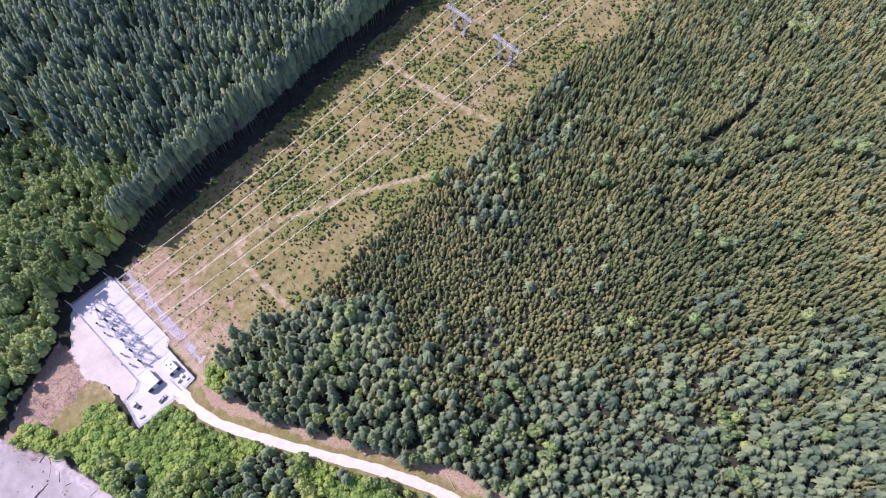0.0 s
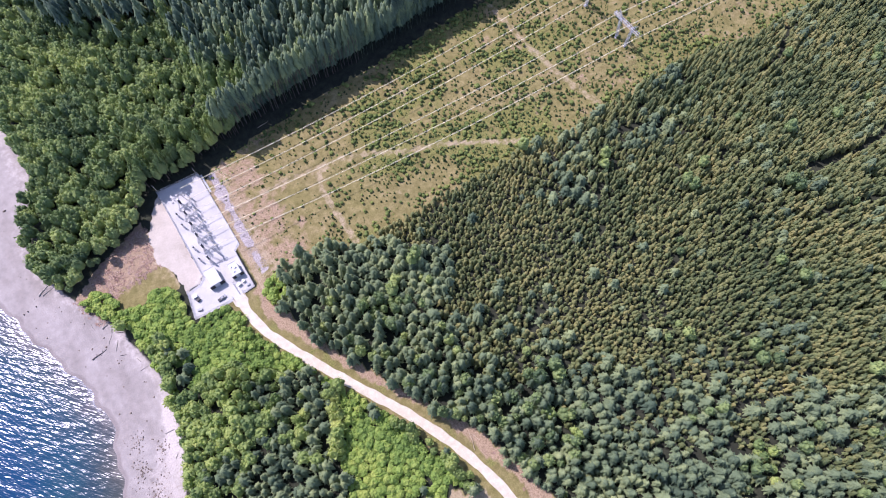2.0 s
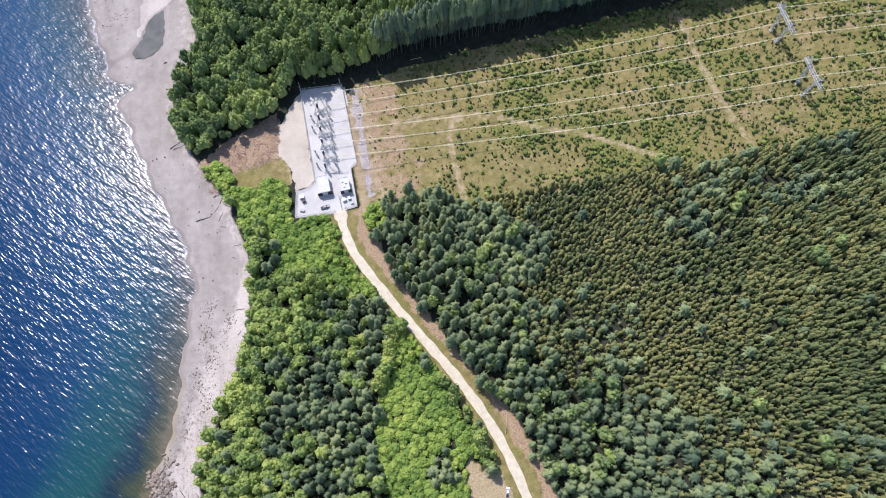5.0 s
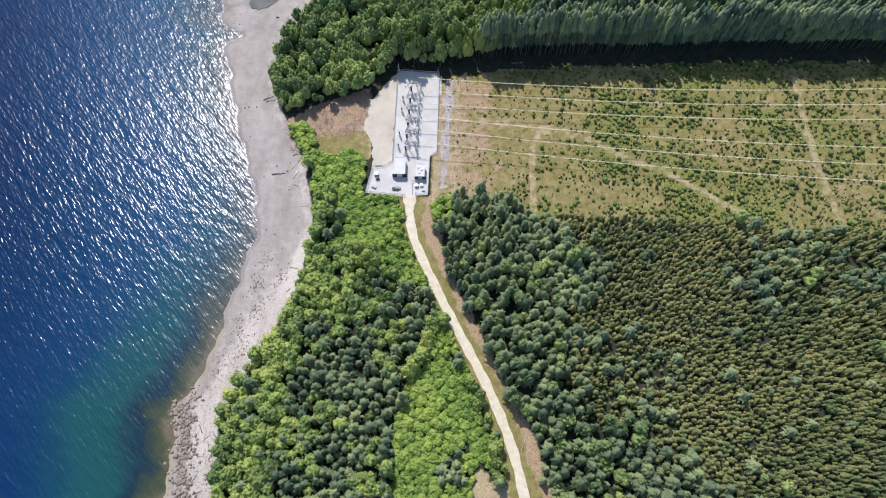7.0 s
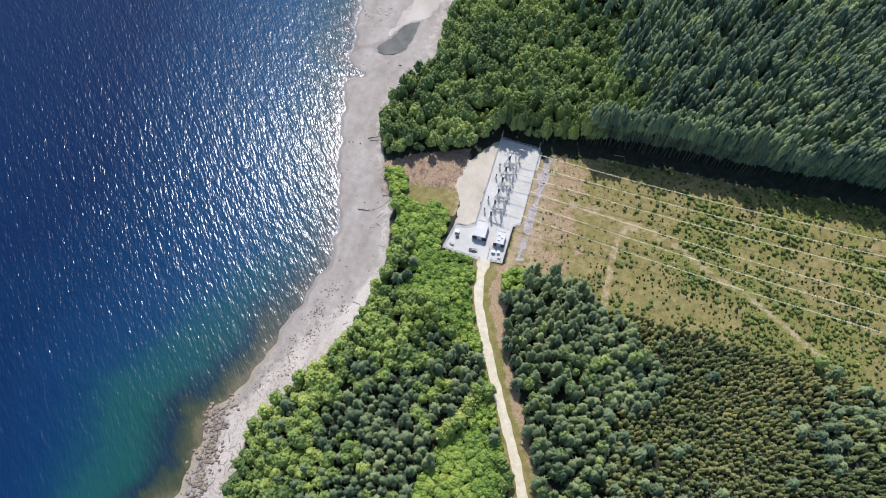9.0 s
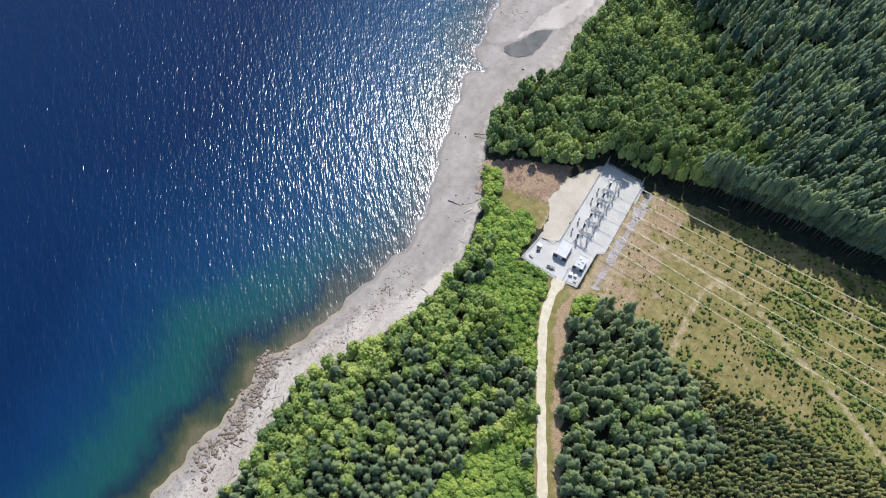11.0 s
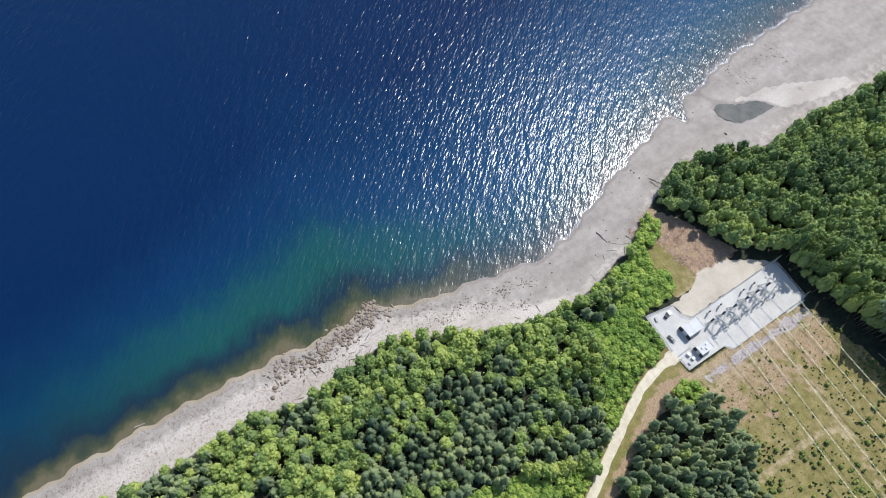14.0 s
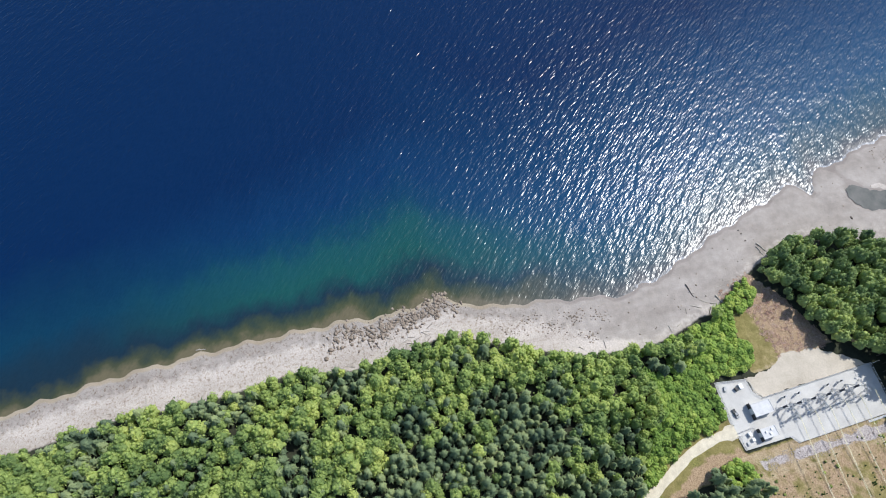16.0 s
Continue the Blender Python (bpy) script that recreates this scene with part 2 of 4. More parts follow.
def box(bm, size, at=(0, 0, 0), rot=None, bevel=0.0):
    m = Matrix.Translation(at) @ (rot.to_4x4() if rot is not None else Matrix()) @ Matrix.Diagonal((*size, 1))
    made = bmesh.ops.create_cube(bm, size=1.0, matrix=m)
    if bevel:
        edges = list({e for v in made["verts"] for e in v.link_edges})
        bmesh.ops.bevel(bm, geom=edges, offset=bevel, segments=1, affect="EDGES", profile=0.5)


def rod(bm, a, b, r1, r2=None, sides=6):
    a, b = Vector(a), Vector(b)
    q = (b - a).to_track_quat("Z", "Y").to_matrix().to_4x4()
    bmesh.ops.create_cone(bm, cap_ends=True, segments=sides, radius1=r1, radius2=r1 if r2 is None else r2,
                          depth=(b - a).length, matrix=Matrix.Translation((a + b) / 2) @ q)


def wire_tube(bm, points, r, sides=5):
    """One unbroken wire through the points."""
    rings = []
    for n, p in enumerate(points):
        d = (points[min(n + 1, len(points) - 1)] - points[max(n - 1, 0)]).normalized()
        u = d.cross(Vector((0, 0, 1))).normalized()
        w = u.cross(d)
        rings.append([bm.verts.new(p + r * (math.cos(a) * u + math.sin(a) * w)) for a in (2 * math.pi * k / sides for k in range(sides))])
    for a, b_ in zip(rings, rings[1:]):
        for k in range(sides):
            bm.faces.new((a[k], a[(k + 1) % sides], b_[(k + 1) % sides], b_[k]))
    bmesh.ops.recalc_face_normals(bm, faces=bm.faces)


def mesh_from(name, verts, faces, material, tone=None):
    """A mesh out of arrays of corners and of triangles."""
    me = bpy.data.meshes.new(name)
    n, k = len(verts), len(faces)
    me.vertices.add(n)
    me.vertices.foreach_set("co", np.asarray(verts, np.float32).ravel())
    me.loops.add(k * 3)
    me.loops.foreach_set("vertex_index", np.asarray(faces, np.int32).ravel())
    me.polygons.add(k)
    me.polygons.foreach_set("loop_start", np.arange(0, k * 3, 3, dtype=np.int32))
    me.materials.append(material)
    me.update(calc_edges=True)
    if tone is not None:
        at = me.attributes.new("tone", "FLOAT", "POINT")
        at.data.foreach_set("value", np.broadcast_to(np.asarray(tone, np.float32), (n,)).copy())
    return me


def ragged(poly, amount=0.9, step=1.3):
    """The outline with an uneven edge."""
    out = []
    for (x1, y1), (x2, y2) in zip(poly, poly[1:] + poly[:1]):
        n = max(1, round(math.hypot(x2 - x1, y2 - y1) / step))
        for k in range(n):
            x, y = x1 + (x2 - x1) * k / n, y1 + (y2 - y1) * k / n
            out.append((x + amount * float(wobble(x, y, 1.7, 2.6)), y + amount * float(wobble(x, y, 1.9, 5.2))))
    return out


def slab(name, poly, z, thick, material, label, category, kind="structure"):
    bm = bmesh.new()
    f = bm.faces.new([bm.verts.new((x, y, z)) for x, y in poly])
    if f.normal.z < 0:
        f.normal_flip()
    f.normal_update()
    ext = bmesh.ops.extrude_face_region(bm, geom=[f])
    for v in ext["geom"]:
        if isinstance(v, bmesh.types.BMVert):
            v.co.z -= thick
    bmesh.ops.recalc_face_normals(bm, faces=bm.faces)
    return tagged(part(name, bm, material), label, category, "", kind)


def lushness(x, y):
    """Where the cleared strip is overgrown with green scrub."""
    return (1 - 0.45 * np.clip((x - 190) / 90, 0, 1)) * np.clip(wobble(x, y, 21, 1.7) * 0.8 + 0.12 + 0.5 * np.clip((x - 90) / 70, 0, 1) + 0.3 * wobble(x, y, 6, 0.4), 0, 1) * np.clip((x - 35) / 70, 0.12, 1)


# ---- ground: one sheet to the horizon ----
def build_ground():
    step = 2.8
    xs = np.concatenate([[-4800, -2000, -800, -400], np.arange(-200, 640.1, step), [800, 1400, 2600, 4800]])
    ys = np.concatenate([[-4800, -2000, -900, -600], np.arange(-450, 440.1, step), [600, 1000, 2200, 4800]])
    gx, gy = np.meshgrid(xs, ys)
    z = height(gx, gy)
    z = np.where(inside(gx, gy, PAD) | inside(gx, gy, APRON), 3.9, z)
    z = np.where(away(gx, gy, ROAD) < 6, np.minimum(z, 4.0 + 0.0 * z), z)
    z = np.where((gx < -300), -6.0, z)
    z = np.where(inside(gx, gy, POOL), z - 0.5, z)
    nx, ny = len(xs), len(ys)
    v = np.stack([gx.ravel(), gy.ravel(), z.ravel()], 1)
    i = (np.arange(ny - 1)[:, None] * nx + np.arange(nx - 1)[None, :]).ravel()
    f = np.concatenate([np.stack([i, i + 1, i + nx + 1], 1), np.stack([i, i + nx + 1, i + nx], 1)])
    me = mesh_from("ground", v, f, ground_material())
    x, y = v[:, 0], v[:, 1]
    s, g = shore_x(y), lerp(y, GREEN)
    bf = (x - s) / np.maximum(g - s, 6)
    beach = np.clip((g + 3 - x) / 5, 0, 1)
    # grass stops ~10 m before the north trees; floor colour paints their shade
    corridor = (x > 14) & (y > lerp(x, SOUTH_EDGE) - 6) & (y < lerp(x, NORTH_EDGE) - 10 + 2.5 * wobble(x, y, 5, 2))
    verge = (y < 6) & (x > lerp(y, ROADX) - 9) & (x < lerp(y, VERGE) + 2)
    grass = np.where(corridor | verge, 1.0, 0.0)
    grass = np.maximum(grass, (inside(x, y, BROWN) | inside(x, y, CLEARING)) * 1.0)
    bare = np.zeros(len(x))
    for line, w, k in ((TRACKS[0], 2.2, 0.55), (TRACKS[1], 2.2, 0.55), (TRACKS[2], 3.2, 0.5)):
        bare = np.maximum(bare, k * np.clip((w + 1.8 - away(x, y, line)) / 2.4, 0, 1))
    bare = np.maximum(bare, np.clip((36 - x) / 12 + 0.25 * wobble(x, y, 8, 2), 0, 0.5) * corridor)
    bare = np.maximum(bare, 0.75 * np.clip(1 - away(x, y, APRON) / 4, 0, 1))
    bare = np.maximum(bare, 0.7 * inside(x, y, CLEARING))
    bare = np.maximum(bare, np.clip(wobble(x, y, 17, 4) * 1.2 - 0.8, 0, 0.45) * corridor)
    lush = np.clip(lushness(x, y) * 0.95, 0, 0.65) * corridor
    lush = np.maximum(lush, verge * np.clip(wobble(x, y, 9, 2) + 0.1, 0, 0.55))
    red = inside(x, y, BROWN) * np.clip((x * -0.2 + y * 0.9 - 48) / 10 + 0.3 * wobble(x, y, 7, 5), 0, 1)
    red = np.maximum(red, verge * np.clip((x - lerp(y, ROADX) - 5.5 + 2.5 * wobble(x, y, 7, 3)) / 4, 0, 0.72))
    red = np.maximum(red, corridor * np.clip(np.clip((70 - x) / 40, 0, 0.6) + np.clip((x - 210) / 90, 0, 0.2) + 0.3 * wobble(x, y, 6, 3.7), 0, 0.6))
    rim = away(x, y, POOL + POOL[:1])
    wet = np.clip(1 - (x - s) / 5, 0, 1) + 0.62 * np.clip(1 - rim / 5, 0, 1) + 0.6 * np.clip(1.6 - away(x, y, [(-137, 149.5), (-124, 154.5), (-117, 159)]) / 2.5, 0, 1)
    pale = np.clip((-20 - y) / 60, 0, 1) * np.clip(bf * 1.6 - 0.1, 0, 1) + np.clip(bf * 4 - 3, 0, 0.45)
    pale = np.maximum(pale, inside(x, y, MUD) * np.clip(0.85 + 0.3 * wobble(x, y, 9, 2), 0, 1))
    bed = np.clip((3.0 + 1.5 * wobble(x * 0, y, 6, 2.5) - np.abs(x - 23.4 - (y - 50) * 0.035)) / 1.6, 0, 1) * (y > 12) * (y < 93)
    lush = np.maximum(lush, 0.8 * (x > 18) * (x < 21.5) * (y > 8) * (y < 92))
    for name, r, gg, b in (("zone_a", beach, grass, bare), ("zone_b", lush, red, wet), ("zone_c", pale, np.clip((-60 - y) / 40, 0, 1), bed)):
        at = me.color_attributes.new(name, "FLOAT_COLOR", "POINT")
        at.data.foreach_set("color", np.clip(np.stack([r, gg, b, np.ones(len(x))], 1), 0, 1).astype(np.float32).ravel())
    return tagged(new("ground", me), "forest floor and painted treeline shade, dry grass corridor and grey beach", "ground", "", "structure")


def ground_material():
    mat, nt, b = nodes_of("ground", 0.95, 0, 0.15)

    def zone(name):
        a = nt.nodes.new("ShaderNodeVertexColor")
        a.layer_name = name
        s = nt.nodes.new("ShaderNodeSeparateColor")
        nt.links.new(a.outputs[0], s.inputs[0])
        return s.outputs

    za, zb, zc = zone("zone_a"), zone("zone_b"), zone("zone_c")
    mid = noise_at(nt, 0.22, 4, 0.65)
    fine = noise_at(nt, 1.3, 4, 0.7)
    big = noise_at(nt, 0.035, 3)
    # forest floor; also paints the shade strip along the north treeline
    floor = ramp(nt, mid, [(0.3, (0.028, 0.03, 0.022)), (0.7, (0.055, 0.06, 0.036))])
    dry = ramp(nt, mid, [(0.3, (0.175, 0.145, 0.053)), (0.52, (0.275, 0.226, 0.094)), (0.72, (0.385, 0.305, 0.158))])
    dry = mix(nt, ramp(nt, big, [(0.36, (0, 0, 0)), (0.56, (0.9, 0.9, 0.9))]), dry, ramp(nt, mid, [(0.3, (0.165, 0.147, 0.048)), (0.7, (0.31, 0.26, 0.10))]))
    green = ramp(nt, fine, [(0.3, (0.13, 0.135, 0.036)), (0.7, (0.285, 0.265, 0.085))])

    def broken(fac, noise_fac, width=0.5):
        """A soft mask with a ragged edge."""
        v = calc(nt, "ADD", fac, calc(nt, "MULTIPLY", calc(nt, "SUBTRACT", noise_fac, 0.5), width * 2))
        return ramp(nt, v, [(0.38, (0, 0, 0)), (0.62, (1, 1, 1))])

    dry = mix(nt, broken(zb[0], mid, 0.55), dry, green)
    redc = ramp(nt, fine, [(0.3, (0.29, 0.20, 0.12)), (0.7, (0.46, 0.335, 0.215))])
    dry = mix(nt, broken(zb[1], mid, 0.35), dry, redc)
    soil = ramp(nt, fine, [(0.3, (0.36, 0.28, 0.165)), (0.7, (0.50, 0.40, 0.255))])
    dry = mix(nt, mix(nt, 0.88, (0, 0, 0), broken(za[2], mid, 0.5)), dry, soil)
    dry = mix(nt, broken(zc[2], mid, 0.25), dry, ramp(nt, fine, [(0.3, (0.41, 0.36, 0.335)), (0.7, (0.55, 0.49, 0.46))]))
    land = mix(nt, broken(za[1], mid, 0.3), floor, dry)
    sand = ramp(nt, mid, [(0.3, (0.31, 0.279, 0.25)), (0.7, (0.40, 0.358, 0.322))])
    pebble = ramp(nt, fine, [(0.3, (0.44, 0.387, 0.338)), (0.5, (0.51, 0.457, 0.408)), (0.7, (0.58, 0.527, 0.478))])
    sand = mix(nt, broken(zc[0], mid, 0.35), sand, pebble)
    weed = ramp(nt, noise_at(nt, 0.6, 5, 0.75), [(0.52, (1, 1, 1)), (0.66, (0.52, 0.44, 0.36))])
    sand = mix(nt, zc[1], sand, mix(nt, 1.0, sand, weed, "MULTIPLY"))
    sand = mix(nt, broken(zb[2], mid, 0.2), sand, mix(nt, zc[1], (0.285, 0.25, 0.225), (0.36, 0.305, 0.225)))
    fleck = ramp(nt, fine, [(0.32, (0.5, 0.5, 0.5)), (0.6, (1.1, 1.1, 1.1))])
    grit = ramp(nt, noise_at(nt, 4.5, 2), [(0.35, (0.55, 0.55, 0.55)), (0.62, (1.1, 1.1, 1.1))])
    land = mix(nt, 0.35, mix(nt, 0.5, land, fleck, "MULTIPLY"), grit, "MULTIPLY")
    drift = ramp(nt, noise_at(nt, 0.07, 3, 0.6, (1, 2.6, 1)), [(0.36, (0.84, 0.82, 0.80)), (0.62, (1.06, 1.05, 1.04))])
    sand = mix(nt, 0.14, mix(nt, 1.0, sand, drift, "MULTIPLY"), fleck, "MULTIPLY")
    sand = mix(nt, zc[1], sand, mix(nt, 0.45, sand, grit, "MULTIPLY"))
    land = mix(nt, broken(za[0], mid, 0.2), land, sand)
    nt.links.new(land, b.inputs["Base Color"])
    bump(nt, b, fine, 0.6, 0.35)
    return mat


ground = build_ground()


# ---- the sea ----
def water_material():
    mat, nt, b = nodes_of("sea_water", 0.205, 0, 0.36)
    b.inputs["IOR"].default_value = 1.33
    a = nt.nodes.new("ShaderNodeVertexColor")
    a.layer_name = "depth"
    s = nt.nodes.new("ShaderNodeSeparateColor")
    nt.links.new(a.outputs[0], s.inputs[0])
    patch = noise_at(nt, 0.04, 4, 0.62)
    d = calc(nt, "ADD", s.outputs[0], calc(nt, "MULTIPLY", calc(nt, "SUBTRACT", patch, 0.5), 0.17))
    deep, blue = (0.0015, 0.0155, 0.058), (0.003, 0.034, 0.092)
    south = ramp(nt, d, [(0.0, (0.12, 0.104, 0.062)), (0.022, (0.06, 0.067, 0.034)), (0.055, (0.03, 0.046, 0.034)), (0.085, (0.010, 0.026, 0.042)), (0.155, (0.010, 0.064, 0.062)), (0.24, (0.009, 0.06, 0.07)),
                         (0.33, (0.004, 0.034, 0.078)), (0.43, (0.003, 0.026, 0.08)), (0.65, deep)])
    north = ramp(nt, d, [(0.0, (0.15, 0.145, 0.14)), (0.02, (0.08, 0.085, 0.095)), (0.07, (0.04, 0.07, 0.09)), (0.18, (0.015, 0.06, 0.105)), (0.3, (0.011, 0.055, 0.12)), (0.6, blue), (1.0, deep)])
    far = ramp(nt, d, [(0.0, (0.12, 0.104, 0.062)), (0.03, (0.048, 0.056, 0.032)), (0.08, (0.009, 0.024, 0.04)), (0.25, (0.004, 0.032, 0.065)), (0.55, deep)])
    south = mix(nt, s.outputs[2], south, far)
    sea = mix(nt, s.outputs[1], north, south)
    lap = calc(nt, "ADD", s.outputs[0], calc(nt, "MULTIPLY", calc(nt, "SUBTRACT", noise_at(nt, 0.35, 3, 0.7), 0.5), 0.03))
    foam = ramp(nt, calc(nt, "ADD", lap, calc(nt, "MULTIPLY", s.outputs[1], 0.05)), [(0.001, (0.42, 0.42, 0.42)), (0.006, (0.2, 0.2, 0.2)), (0.011, (0, 0, 0))])
    nt.links.new(mix(nt, foam, sea, (0.72, 0.72, 0.74)), b.inputs["Base Color"])
    swell = noise_at(nt, 0.2, 1, 0.5, (1.0, 3.4, 1.0), radians(44))
    chop = noise_at(nt, 0.62, 1, 0.5, (1.0, 3.6, 1.0), radians(38))
    fine = noise_at(nt, 1.5, 0, 0.5, (1.0, 3.0, 1.0), radians(47))
    hgt = calc(nt, "ADD", calc(nt, "MULTIPLY", swell, 0.72), calc(nt, "MULTIPLY", chop, 0.5))
    hgt = calc(nt, "ADD", hgt, calc(nt, "MULTIPLY", fine, 0.07))
    bump(nt, b, hgt, 1.0, WAVE)
    return mat


def build_water():
    xs = np.concatenate([[-4700, -2200, -1200, -700], np.arange(-560, -59, 4.0)])
    ys = np.concatenate([[-4700, -2200, -1000, -600], np.arange(-460, 440.1, 4.0), [600, 1000, 2200, 4700]])
    gx, gy = np.meshgrid(xs, ys)
    nx, ny = len(xs), len(ys)
    v = np.stack([gx.ravel(), gy.ravel(), 0 * gx.ravel()], 1)
    i = (np.arange(ny - 1)[:, None] * nx + np.arange(nx - 1)[None, :]).ravel()
    f = np.concatenate([np.stack([i, i + 1, i + nx + 1], 1), np.stack([i, i + nx + 1, i + nx], 1)])
    me = mesh_from("water", v, f, water_material())
    x, y = v[:, 0], v[:, 1]
    d = np.clip((shore_x(y) - x) / (170 + 60 * np.exp(-((y + 130) / 60) ** 2)), 0, 1)
    teal = np.clip((-5 - y) / 130, 0.0, 1)
    at = me.color_attributes.new("depth", "FLOAT_COLOR", "POINT")
    at.data.foreach_set("color", np.stack([d, teal, np.clip((-225 - y) / 110, 0, 1), 0 * d + 1], 1).astype(np.float32).ravel())
    return tagged(new("water", me), "deep blue sea with wind ripples and teal shallows", "sea", "", "structure")


water = build_water()

# ---- terminal pad, apron and road ----
slab("pavement", PAD, 4.05, 0.5, M_GRAVEL, "pale crushed-gravel yard of the cable station", "yard")
slab("pavement", ragged(APRON), 4.0, 0.5, M_APRON, "bare earth apron beside the gravel yard", "apron")
slab("pavement", ragged([(40, -178), (43, -163), (47, -158), (52, -167), (60, -171), (66, -182), (62, -195), (42, -195)]), 4.05, 0.6, M_APRON,
     "bare gravel clearing beside the road", "clearing")


def build_road():
    bm = bmesh.new()
    pts_ = []
    for (x1, y1), (x2, y2) in zip(ROAD, ROAD[1:]):
        for k in range(6):
            pts_.append((x1 + (x2 - x1) * k / 6, y1 + (y2 - y1) * k / 6))
    for _ in range(6):
        pts_ = [pts_[0]] + [tuple((a + 2 * b_ + c) / 4 for a, b_, c in zip(p, q, r)) for p, q, r in zip(pts_, pts_[1:], pts_[2:])] + [pts_[-1]]
    rows = []
    for n, (x, y) in enumerate(pts_):
        p, q = pts_[max(n - 1, 0)], pts_[min(n + 1, len(pts_) - 1)]
        t = Vector((q[0] - p[0], q[1] - p[1])).normalized()
        w = 2.55 + 0.25 * math.sin(n * 0.9) + (1.2 if n < 3 else 0)
        row = []
        for o, z in ((-w - 0.7, -0.4), (-w, 0.02), (-w * 0.45, 0.1), (0, 0.14), (w * 0.45, 0.1), (w, 0.02), (w + 0.7, -0.4)):
            j = 0.22 * math.sin(n * 1.7 + o) if abs(o) >= w else 0
            row.append(bm.verts.new((x - t.y * (o + j), y + t.x * (o + j), 4.08 + z)))
        rows.append(row)
    for a, b_ in zip(rows, rows[1:]):
        for k in range(6):
            bm.faces.new((a[k], b_[k], b_[k + 1], a[k + 1]))
    bmesh.ops.recalc_face_normals(bm, faces=bm.faces)
    return tagged(part("road", bm, M_ROAD), "pale compacted gravel access road", "road", "", "structure")


build_road()


# ---- trees ----
def ico(sub=1):
    bm = bmesh.new()
    bmesh.ops.create_icosphere(bm, subdivisions=sub, radius=1)
    v = np.array([p.co for p in bm.verts])
    f = np.array([[p.index for p in q.verts] for q in bm.faces])
    bm.free()
    return v, f


ICO_V, ICO_F = ico(1)


def join(pieces):
    vs, fs, n = [], [], 0
    for v, f in pieces:
        vs.append(v)
        fs.append(f + n)
        n += len(v)
    return np.concatenate(vs), np.concatenate(fs)


def broad_crown(r, clumps=10, leaves=46):
    """A crown of unit height with lumps of leaves and loose sprays between them; r is its radius."""
    out = []
    for k in range(clumps):
        a = k * 2.4 + r.uniform(-0.4, 0.4)
        u = (k + 0.5) / clumps
        rad = 0.78 * math.sqrt(u) * r.uniform(0.8, 1.12)
        z = 0.98 - 0.38 * u ** 1.3 + r.uniform(-0.07, 0.05)
        size = r.uniform(0.27, 0.42)
        v = ICO_V * (1 + r.uniform(-0.34, 0.34, (len(ICO_V), 1))) * (size, size * r.uniform(0.7, 1.1), size * r.uniform(0.36, 0.6))
        out.append((v + (rad * math.cos(a), rad * math.sin(a), z - size * 0.35), ICO_F))
    v = ICO_V * (1.0, 1.0, 0.3) * (1 + r.uniform(-0.12, 0.12, (len(ICO_V), 1))) + (0, 0, 0.58)
    out.append((v, ICO_F))
    for k in range(leaves):
        a, u = r.uniform(0, 2 * math.pi), r.uniform(0.02, 1)
        rad = 1.05 * math.sqrt(u)
        c = np.array((rad * math.cos(a), rad * math.sin(a), 1.0 - 0.37 * u ** 1.3 + r.uniform(-0.1, 0.03)))
        d = r.normal(0, 1, (3, 3)) * (0.14, 0.14, 0.045)
        out.append((c + d, np.array([[0, 1, 2]])))
    return join(out)


def conifer_crown(r, layers=6, arms=8, low=0.12, droop=0.16, blunt=0.62, skirt=1.55, cut=(0.34, 0.62)):
    """Star-shaped skirts of drooping boughs, one above the other, of unit height and radius."""
    out = []
    for j in range(layers):
        u = (j + 0.15) / layers
        z = low + (1 - low) * u
        top = min(1.0, z + (1 - low) * skirt / layers) if j < layers - 1 else 1.0
        reach = (1 - u) ** blunt * r.uniform(0.84, 1.12)
        cx, cy = r.uniform(-0.13, 0.13, 2) * (1 - 0.5 * u)
        m = max(5, round(arms * (1 - 0.4 * u)))
        off = r.uniform(0, 6.28)
        v = [(cx * 0.5, cy * 0.5, top)]
        for k in range(2 * m):
            a = off + math.pi * (k + r.uniform(-0.3, 0.3)) / m
            L = reach * (r.uniform(0.78, 1.25) if k % 2 == 0 else r.uniform(*cut))
            v.append((cx + L * math.cos(a), cy + L * math.sin(a), z - (droop * reach * r.uniform(0.6, 1.2) if k % 2 == 0 else -0.02)))
        n = 2 * m
        out.append((np.array(v), np.array([[0, 1 + k, 1 + (k + 1) % n] for k in range(n)])))
    return join(out)


def twigs(r, count=16):
    """A tangle of dry twigs that fan out from the ground."""
    out = []
    for k in range(count):
        a = r.uniform(0, 6.28)
        ca, sa, L, z = math.cos(a), math.sin(a), r.uniform(0.5, 1.2), r.uniform(0.2, 1.0)
        w = 0.1
        out.append((np.array([(-w * sa, w * ca, 0.05), (w * sa, -w * ca, 0.05), (L * ca, L * sa, z)]), np.array([[0, 1, 2]])))
    return join(out)


